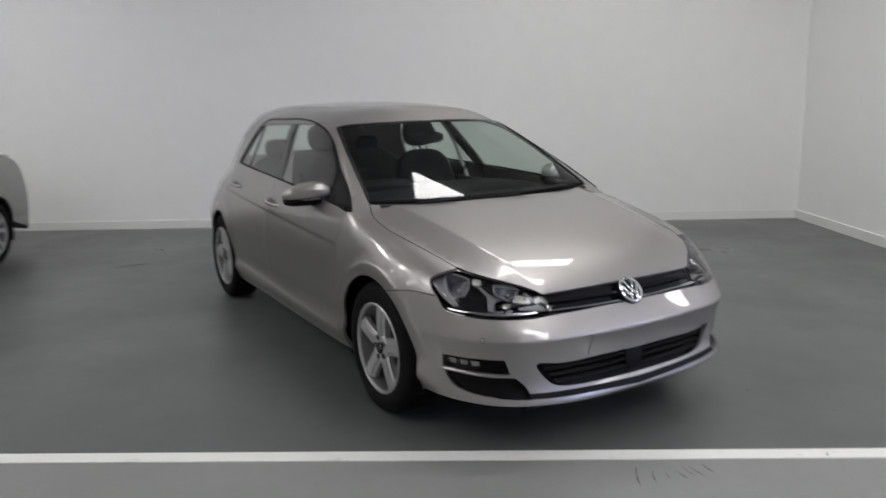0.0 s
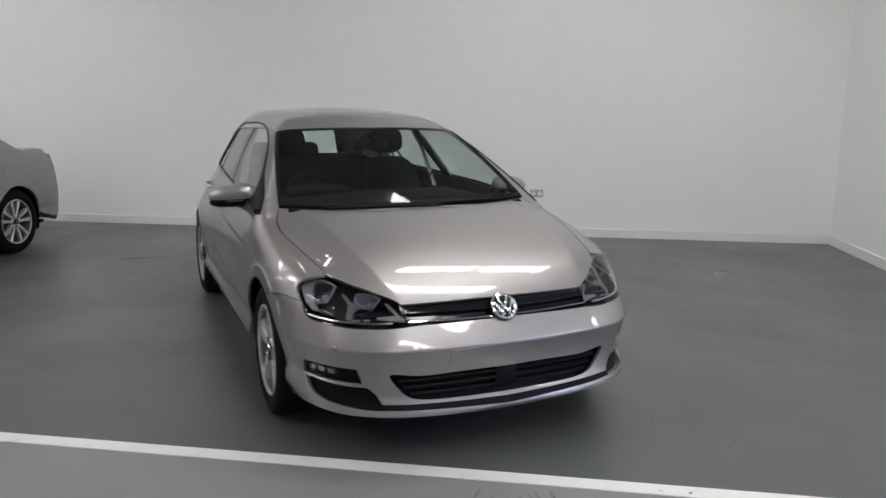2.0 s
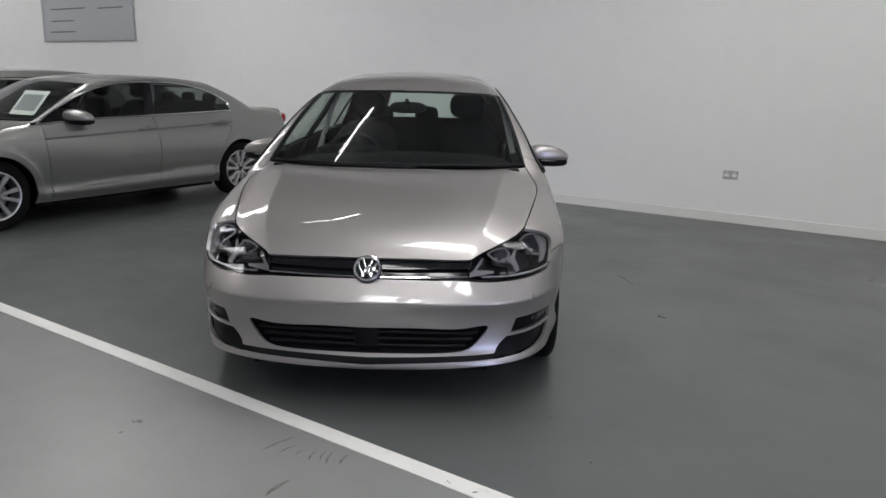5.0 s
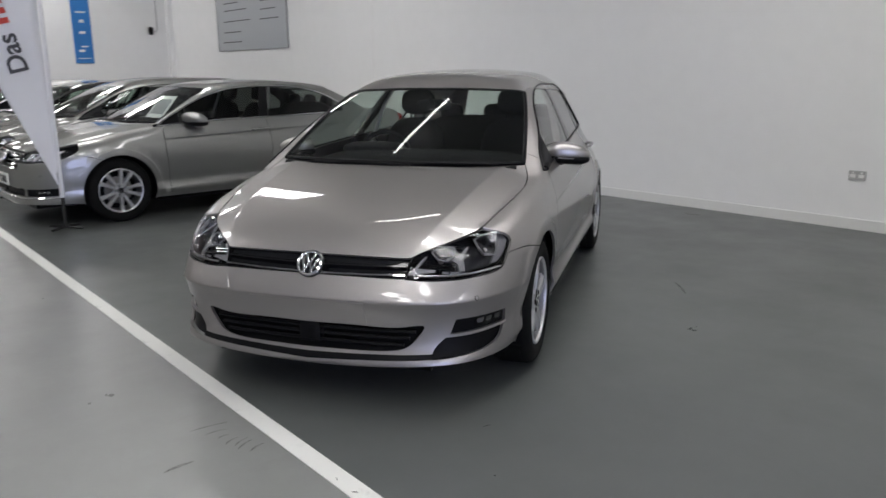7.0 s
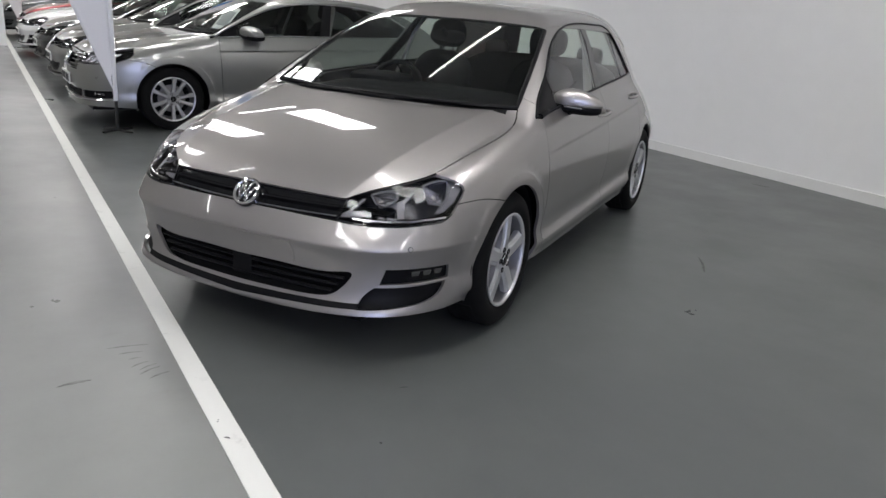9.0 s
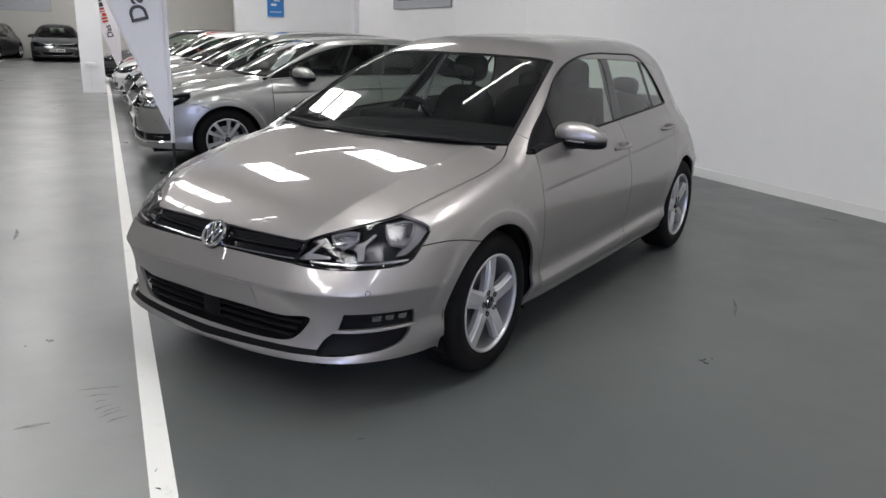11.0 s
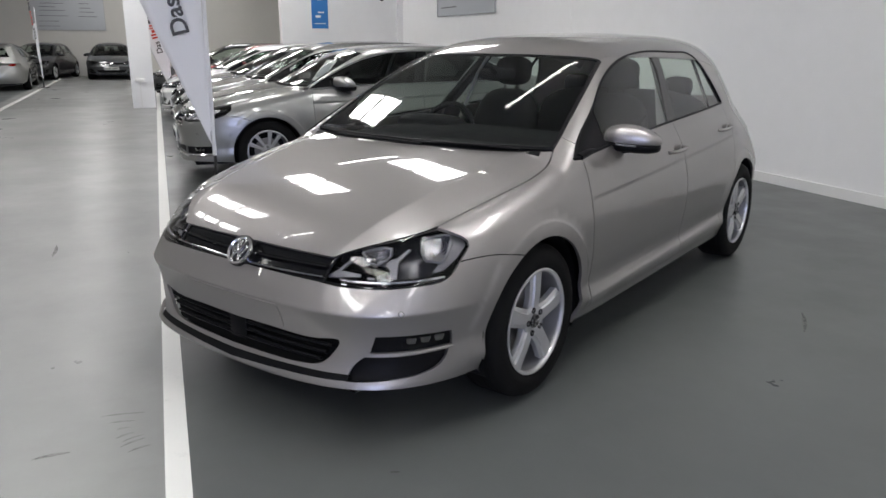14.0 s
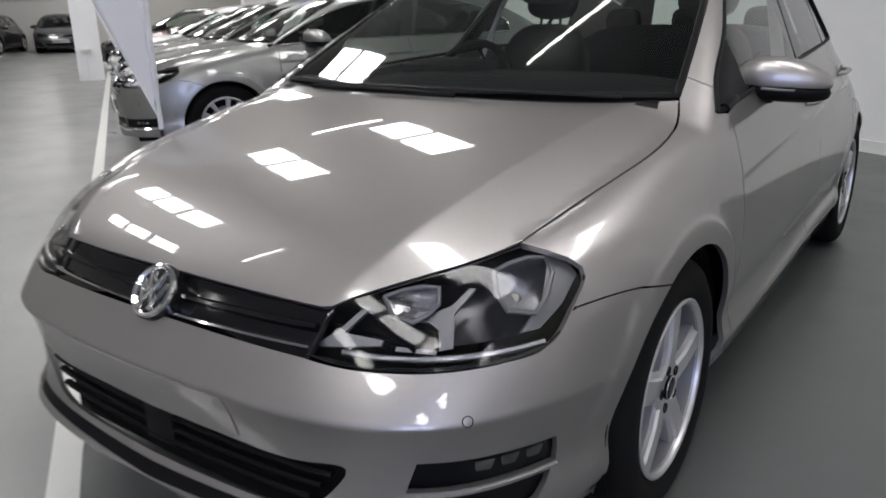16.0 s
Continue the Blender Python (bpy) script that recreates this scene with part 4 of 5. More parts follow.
    for q in np.concatenate([tl[::3], tl[-1:]]):
        xs = np.linspace(-1, 1, 17) * q[0]
        o = np.stack([xs, 0 * xs + 4.6, 0 * xs + q[2]], -1)
        rows.append(shape.meet(o, np.repeat([[0, -1.0, 0]], 17, 0), 4.0))
    for nm, material, glazed in (("tailgate", body_paint, False), ("rear_screen", GLASS, True)):
        bm = bmesh.new()
        vs = [[bm.verts.new(v) for v in r] for r in rows]
        for i in range(len(rows) - 1):
            for k in range(16):
                pane = 2 <= k < 14 and rows[i + 1][8][2] > rig["rear_glass"][0] and rows[i][8][2] < rig["rear_glass"][1]
                if pane == glazed:
                    bm.faces.new((vs[i][k], vs[i][k + 1], vs[i + 1][k + 1], vs[i + 1][k]))
        bmesh.ops.delete(bm, geom=[v for v in bm.verts if not v.link_faces], context="VERTS")
        ob = part(nm, bm, material, root)
        if glazed:
            ob.visible_shadow = False
    for sg in (1, -1):
        q = fine([(rig["tail_lamp"][0], rig["tail_lamp"][1])])[0]
        bm = bmesh.new()
        superblob(bm, (q[0] * sg - 0.24 * sg, q[1] + 0.165, q[2]), (0.11, 0.05, 0.065), 3.5)
        part("tail_lamp", bm, RED_LENS, root, "red tail lamp")
    # handles
    for y, z in rig["handles"]:
        c = shape.at_side(y, z)
        for sg in (1, -1):
            bm = bmesh.new()
            pts = [(c[0] * sg + sg * dx, y + dy, z + 0.006 * dy / 0.1) for dx, dy in ((0.004, -0.105), (0.026, -0.08), (0.034, 0), (0.028, 0.075), (0.004, 0.10))]
            sweep(bm, curve(pts, 0.012).tolist(), 0.013, 8, 0.75)
            part("door_handle", bm, body_paint, root)
            bm = bmesh.new()
            superblob(bm, (c[0] * sg, y + 0.025, z + 0.014), (0.004, 0.045, 0.016), 2.2, 16, 8)
            part("handle_bowl", bm, body_paint, root)
    # mirrors
    mx, my, mz = rig["mirror"]
    big = rig.get("mirror_size", 1.0)
    for sg in (1, -1):
        bm = bmesh.new()
        tilt = Matrix.Rotation(radians(20 * sg), 4, "Z") @ Matrix.Rotation(radians(3 * sg), 4, "Y")
        superblob(bm, (0, 0, 0), (0.132, 0.080, 0.063), 2.7, 32, 20)
        bigger = Matrix.Scale(big, 4)
        for v in bm.verts:
            if v.co.z < -0.022:
                v.co.z = -0.022 + (v.co.z + 0.022) * 0.15
            if v.co.z > -0.022:
                k_ = (v.co.x * sg / 0.132 + 1) / 2
                v.co.z = -0.022 + (v.co.z + 0.022) * (0.88 + 0.5 * k_ - 0.85 * k_ * k_ if k_ < 1 else 0.53)
            if v.co.y > 0.03:
                v.co.y = 0.03 + (v.co.y - 0.03) * 0.2
            v.co = bigger @ tilt @ v.co + Vector((mx * sg, my, mz))
        mr = part("door_mirror", bm, body_paint, root, "painted door mirror on a black stalk")
        bm = bmesh.new()
        superblob(bm, (0, 0, 0), (0.128, 0.075, 0.033), 2.7, 28, 10, bigger @ tilt)
        bmesh.ops.translate(bm, vec=(mx * sg, my + 0.004, mz - 0.038), verts=bm.verts)
        part("mirror_base", bm, TRIM, mr)
        bm = bmesh.new()
        ft = shape.at_side(my - 0.02, rig["belt"][0][1] + 0.005)
        sweep(bm, curve([(mx * sg - 0.03 * sg, my, mz - 0.055), (mx * sg - 0.10 * sg, my - 0.015, mz - 0.075), (ft[0] * sg - 0.02 * sg, my - 0.03, mz - 0.09)], 0.02).tolist(), 0.022, 10, 1.0)
        sweep(bm, [tuple(v) for v in curve([(mx * sg - 0.06 * sg, my - 0.01, mz - 0.055), (0.775 * sg, my - 0.10, mz - 0.062), (0.800 * sg, 0.52, 0.940), (0.812 * sg, 0.39, 0.928)], 0.03)], 0.020, 8, 0.8)
        part("mirror_stalk", bm, TRIM, mr)
        bm = bmesh.new()
        q = [Vector((sg * x, y, z)) for x, y, z in ((-0.07, -0.073, -0.030), (-0.03, -0.079, -0.031), (0.02, -0.079, -0.031))]
        sweep(bm, [tuple(tilt @ v + Vector((mx * sg, my, mz))) for v in [Vector(w) for w in curve([tuple(v) for v in q], 0.015)]], 0.0045, 6)
        part("mirror_indicator", bm, LAMP_SATIN, mr)
        bm = bmesh.new()
        add_box(bm, -0.095, 0.085, 0.040, 0.044, -0.034, 0.016, 0.003, Matrix.Translation((mx * sg, my, mz)) @ tilt)
        part("mirror_glass", bm, CHROME, mr)
        # black corner piece at the foot of the pillar
    both("window_corner", SIDE, fine(clip_pane(rig, (0.2, 0.2), (0.66, 0.70), zb)), TRIM, depth=0.004, gap=0.0, off=0.002)
    # wheels and wheel wells
    for yy in (0.0, wb):
        for sg in (1, -1):
            mm = Matrix.Translation((sg * rig["wheel_x"], yy, hub)) @ (Matrix.Identity(4) if sg > 0 else Matrix.Rotation(math.pi, 4, "Z")) @ Matrix.Rotation(radians(rig["wheel_turn"] + (17 if yy else 0)), 4, "X")
            wheel_thing(root, mm, hub, 0.212, rig["spokes"], wheel_seg)
            bm = bmesh.new()
            rr = arch + 0.012
            rg = []
            for x in (0.845, 0.52):
                rg.append([bm.verts.new((sg * x, yy + rr * math.cos(radians(t)), max(hub + rr * math.sin(radians(t)), 0.19))) for t in range(-24, 205, 6)])
            for k in range(len(rg[0]) - 1):
                bm.faces.new((rg[0][k], rg[0][k + 1], rg[1][k + 1], rg[1][k]))
            bm.faces.new(rg[1])
            part("wheel_arch_liner", bm, TRIM, root)
    # floor pan
    bm = bmesh.new()
    add_box(bm, -0.52, 0.52, -0.70, s["tail"][1][1] - 0.1, 0.17, 0.21)
    add_box(bm, -0.50, 0.50, -0.66, -0.38, 0.205, 0.235)
    add_box(bm, -0.80, 0.80, arch + 0.03, wb - arch - 0.03, 0.17, 0.23)
    part("floor_pan", bm, TRIM, root)
    bm = bmesh.new()
    add_box(bm, -0.60, 0.60, -0.66, -0.60, 0.2, 0.62)
    part("radiator_panel", bm, TRIM, root)
    cabin(root, rig, s, detail)
    if plate:
        c = shape.at_front(0, rig["plate_z"])
        bm = bmesh.new()
        add_box(bm, -0.26, 0.26, c[1] - 0.016, c[1] - 0.004, rig["plate_z"] - 0.056, rig["plate_z"] + 0.056, 0.003)
        pl = part("number_plate", bm, PLATE, root, "white number plate with plain dark bars")
        for k in range(6):
            x = -0.2 + k * 0.072 + (0.03 if k > 2 else 0)
            part("plate_bar", boxed(x - 0.022, x + 0.022, c[1] - 0.019, c[1] - 0.0155, rig["plate_z"] - 0.035, rig["plate_z"] + 0.035), INK, pl)
    root.matrix_world = m
    return root


def clip_pane(rig, y0, y1, zb):
    """The part of the side window between two slanting posts, as (y, z) points."""
    top = curve(rig["dlo_top"], 0.03)
    ys = np.linspace(rig["dlo_top"][0][0], rig["dlo_top"][-1][0], 60)
    low = np.stack([ys, [zb(y) for y in ys]], -1)
    poly = np.concatenate([low, top[::-1]])
    for (ya, yb), keep in ((y0, 1), (y1, -1)):
        # the border runs from (ya, belt) to (yb, roof)
        za, zc = zb(ya), 1.36
        side = lambda q: keep * ((q[0] - ya) - (yb - ya) * (q[1] - za) / (zc - za))
        out = []
        for a, b in zip(poly, np.roll(poly, -1, 0)):
            sa, sb = side(a), side(b)
            if sa >= 0:
                out.append(a)
            if (sa >= 0) != (sb >= 0):
                out.append(a + (b - a) * sa / (sa - sb))
        poly = np.array(out)
    return thin(poly, 0.008)


def cabin(root, rig, s, detail):
    dy = rig.get("cabin_shift", 0.0)
    bm = bmesh.new()
    superblob(bm, (0, 0.78 + dy, 0.80), (0.70, 0.28, 0.17), 4, 24, 12)
    superblob(bm, (0, 0.55 + dy, 0.905), (0.69, 0.30, 0.032), 4, 24, 8)
    part("dashboard", bm, CABIN, root, "dark grey dashboard")
    bm = bmesh.new()
    superblob(bm, (-0.36, 0.86 + dy, 0.965), (0.20, 0.12, 0.045), 3, 20, 8)
    part("instrument_hood", bm, CABIN, root)
    bm = bmesh.new()
    for sg in (1, -1):
        add_box(bm, sg * 0.71 - 0.04, sg * 0.71 + 0.04, 0.6 + dy, 2.45, 0.3, 0.90, 0.02)
    add_box(bm, -0.72, 0.72, 0.6 + dy, 2.8, 0.22, 0.30)
    add_box(bm, -0.60, 0.60, 2.72, 2.80, 0.3, 0.92, 0.02)
    part("cabin_lining", bm, CABIN, root)
    bm = bmesh.new()
    ring = [(-0.36 + 0.185 * math.cos(a), 1.0 + dy + 0.07 * math.sin(a), 0.885 + 0.17 * math.sin(a)) for a in np.linspace(0, 2 * math.pi, 33)]
    sweep(bm, ring, 0.016, 8)
    superblob(bm, (-0.36, 0.99 + dy, 0.885), (0.075, 0.04, 0.06), 2.5, 16, 8)
    add_box(bm, -0.53, -0.19, 0.985 + dy, 1.01 + dy, 0.872, 0.898, 0.006)
    part("steering_wheel", bm, CABIN, root)
    lean = Matrix.Rotation(radians(-20), 4, "X")
    for x, y, wd in ((-0.36, 1.52, 0.24), (0.36, 1.52, 0.24)):
        bm = bmesh.new()
        superblob(bm, (x, y + dy - 0.22, 0.52), (wd, 0.28, 0.10), 3.5, 20, 8)
        superblob(bm, (x, y + dy + 0.08, 0.81), (wd * 0.94, 0.085, 0.32), 3.2, 20, 12, lean)
        part("seat", bm, FABRIC, root, "dark fabric front seat")
        bm = bmesh.new()
        superblob(bm, (x, y + dy + 0.20, 1.225), (0.125, 0.055, 0.09), 3, 20, 10, Matrix.Rotation(radians(-12), 4, "X"))
        for px in (-0.05, 0.05):
            sweep(bm, [(x + px, y + dy + 0.17, 1.08), (x + px, y + dy + 0.2, 1.2)], 0.007, 6)
        part("headrest", bm, FABRIC, root)
    bm = bmesh.new()
    superblob(bm, (0, 2.28 + dy, 0.50), (0.64, 0.28, 0.10), 4, 24, 8)
    superblob(bm, (0, 2.52 + dy, 0.80), (0.64, 0.09, 0.30), 4, 24, 10, lean)
    part("rear_bench", bm, FABRIC, root)
    for x in (-0.38, 0.0, 0.38):
        bm = bmesh.new()
        superblob(bm, (x, 2.64 + dy, 1.11), (0.10, 0.05, 0.07), 3, 16, 8)
        part("headrest", bm, FABRIC, root)
    bm = bmesh.new()
    superblob(bm, (0, 0.98 + dy, rig["mirror_in"]), (0.115, 0.022, 0.036), 3, 20, 10)
    sweep(bm, [(0, 0.97 + dy, rig["mirror_in"]), (0, 0.90 + dy, rig["mirror_in"] + 0.05)], 0.012, 8)
    part("rear_view_mirror", bm, CABIN, root)
    for sg in (1, -1):
        bm = bmesh.new()
        sweep(bm, [(sg * 0.70, 1.60 + dy, 0.9), (sg * 0.62, 1.69 + dy, 1.2), (sg * 0.55, 1.73 + dy, 1.33)], [0.03, 0.028, 0.025], 8, 0.4)
        part("pillar_trim", bm, HEADLINER, root)
        bm = bmesh.new()
        sweep(bm, [(sg * 0.64, 1.50 + dy, 1.02), (sg * 0.50, 1.50 + dy, 0.82), (sg * 0.52, 1.46 + dy, 0.55)], 0.018, 6, 0.15)
        part("seat_belt", bm, CABIN, root)
    # wipers
    for x0, x1, k in ((-0.50, 0.12, 0.0), (0.06, 0.58, 0.012)):
        bm = bmesh.new()
        f = lambda x, up: (x, s["ws_y"] + s["ws_bow"] * x * x - 0.035 + up * 1.75, s["ws_z"] - 0.012 + up)
        sweep(bm, [f(x0 + (x1 - x0) * t, -0.004 + 0.5 * k + 0.006 * math.sin(3 * t)) for t in np.linspace(0, 1, 9)], 0.0065, 6)
        part("wiper", bm, TRIM, root)


GOLF["rig"] = dict(
    hood_side=[(0.715, 0.335), (0.742, 0.255), (0.762, 0.08), (0.740, -0.10), (0.675, -0.420)],
    lamp_top=[(0.675, -0.420), (0.62, -0.518), (0.53, -0.620), (0.440, -0.697)],
    hood_front=[(0.440, 0.666), (0.2, 0.668), (0.0, 0.669)],
    hood_back=[(0.715, 0.335), (0.55, 0.262), (0.3, 0.205), (0.0, 0.182)],
    ws_base=[(0.0, 0.215), (0.3, 0.238), (0.55, 0.300), (0.706, 0.352)],
    ws_edge=[(0.706, 0.352), (0.672, 0.55), (0.622, 0.80), (0.560, 1.045)],
    ws_top=[(0.0, 0.965), (0.3, 0.985), (0.50, 1.020), (0.560, 1.045)],
    ditch=[(0.560, 1.045), (0.575, 1.4), (0.575, 2.0), (0.560, 2.6), (0.540, 2.98)],
    roof_end=3.02,
    bumper_top=[(0.0, 0.595), (0.22, 0.594), (0.424, 0.592)],
    lamp_low=[(0.424, 0.592), (0.50, 0.586), (0.60, 0.585), (0.70, 0.590), (0.775, 0.598)],
    lamp_in=[(0.440, 0.666), (0.430, 0.63), (0.424, 0.592)],
    lamp_out=[(-0.534, 0.598), (-0.490, 0.618), (-0.435, 0.672), (-0.392, 0.722), (-0.415, 0.752)],
    bumper_seam=[(-0.447, 0.660), (-0.31, 0.662), (-0.155, 0.632)],
    arch_seam=116, arch_low=200, arch_rear=-18,
    chin=[(0.82, 0.228), (0.70, 0.232), (0.47, 0.226), (0.25, 0.214), (0.0, 0.205)],
    low_grille=[(0.0, 0.385), (0.25, 0.387), (0.44, 0.391), (0.515, 0.395), (0.49, 0.350), (0.44, 0.302), (0.38, 0.287), (0.2, 0.280), (0.0, 0.278)],
    low_half=(0.40, 0.50),
    fog=[[(0.640, 0.421), (0.72, 0.422), (0.800, 0.419)], [(0.800, 0.419), (0.797, 0.366)], [(0.797, 0.366), (0.71, 0.362), (0.618, 0.358)], [(0.618, 0.358), (0.640, 0.421)]],
    fog_low=[[(0.600, 0.342), (0.70, 0.345), (0.793, 0.350)], [(0.793, 0.350), (0.776, 0.292), (0.735, 0.272)], [(0.735, 0.272), (0.65, 0.262), (0.545, 0.255)], [(0.545, 0.255), (0.560, 0.300), (0.600, 0.342)]],
    fog_at=(0.755, 0.395), fog_bar=[(0.575, 0.348), (0.68, 0.353), (0.797, 0.358)],
    lip=[(0.0, 0.262), (0.2, 0.266), (0.4, 0.272), (0.5, 0.275), (0.553, 0.277)],
    lip_low=[(0.0, 0.233), (0.2, 0.242), (0.4, 0.250), (0.5, 0.254), (0.553, 0.257)],
    grille=[(0.0, 0.664), (0.22, 0.663), (0.436, 0.661), (0.428, 0.63), (0.424, 0.598), (0.22, 0.600), (0.0, 0.601)],
    bars=[(0.602, 0.006, True, "grille_trim"), (0.634, 0.009, False, "grille_bar")], bar_half=0.425,
    badge=(0.628, 0.060),
    lamps=[(0.722, 0.703, 0.056, 0.034), (0.556, 0.680, 0.044, 0.032)],
    lamp_bridges=[([(0.428, 0.600), (0.450, 0.600), (0.500, 0.605), (0.553, 0.610), (0.553, 0.618), (0.478, 0.624), (0.509, 0.664), (0.499, 0.668), (0.464, 0.625)], 0.030),
                  ([(0.652, 0.606), (0.672, 0.610), (0.655, 0.657), (0.672, 0.690), (0.661, 0.691), (0.644, 0.668), (0.622, 0.660), (0.592, 0.660), (0.584, 0.648), (0.618, 0.645), (0.640, 0.634)], 0.034),
                  ([(0.580, 0.606), (0.648, 0.603), (0.648, 0.609), (0.580, 0.612)], 0.026),
                  ([(0.755, 0.628), (0.776, 0.630), (0.794, 0.664), (0.800, 0.704), (0.782, 0.726), (0.752, 0.738), (0.762, 0.710), (0.770, 0.676)], 0.026)],
    lamp_rings=[[(0.655, 0.714), (0.668, 0.724), (0.692, 0.732), (0.720, 0.732), (0.746, 0.712), (0.756, 0.678), (0.750, 0.656), (0.712, 0.664), (0.686, 0.686)],
                [(0.508, 0.682), (0.532, 0.692), (0.564, 0.698), (0.588, 0.696), (0.603, 0.674), (0.594, 0.658), (0.577, 0.648), (0.540, 0.655)]],
    door_front=[(0.40, 0.920), (0.402, 0.80), (0.42, 0.60), (0.44, 0.40), (0.455, 0.245)],
    door_split=[(1.53, 0.988), (1.555, 0.80), (1.56, 0.55), (1.545, 0.245)],
    door_rear=[(2.56, 1.020), (2.53, 0.86), (2.40, 0.66), (2.27, 0.45), (2.23, 0.245)],
    belt=[(0.345, 0.922), (0.47, 0.931), (1.0, 0.965), (1.6, 0.990), (2.56, 1.020)],
    dlo_top=[(0.345, 0.923), (0.44, 0.988), (0.538, 1.042), (0.70, 1.122), (0.92, 1.232), (1.28, 1.325), (1.70, 1.352), (2.10, 1.345), (2.37, 1.310), (2.50, 1.17), (2.56, 1.020)],
    tail_edge=[(2.98, 1.33), (3.10, 1.15), (3.17, 0.95), (3.22, 0.70), (3.24, 0.45), (3.20, 0.22)],
    panes=[((0.68, 0.70), (1.46, 1.68), "front_window"), ((1.60, 1.80), (2.24, 2.36), "rear_window"), ((2.27, 2.39), (2.60, 2.60), "quarter_window")],
    posts=[((1.46, 1.68), (1.60, 1.80)), ((2.24, 2.36), (2.27, 2.39))],
    rear_glass=(1.0, 1.345), tail_lamp=(3.12, 0.82),
    handles=[(1.435, 0.852), (2.345, 0.884)], mirror=(0.872, 0.80, 0.980), chrome_seal=False,
    wheel_x=0.765, wheel_turn=-21, spokes="five", plate_z=0.45, mirror_in=1.235,
)

golf = build_car(GOLF, "warm silver five-door hatchback car parked on grey floor", SILVER, Matrix.Identity(4), step=0.028)


def variant(base, rig, **changes):
    out = {**base, **changes}
    out["rig"] = {**base["rig"], **rig}
    return out


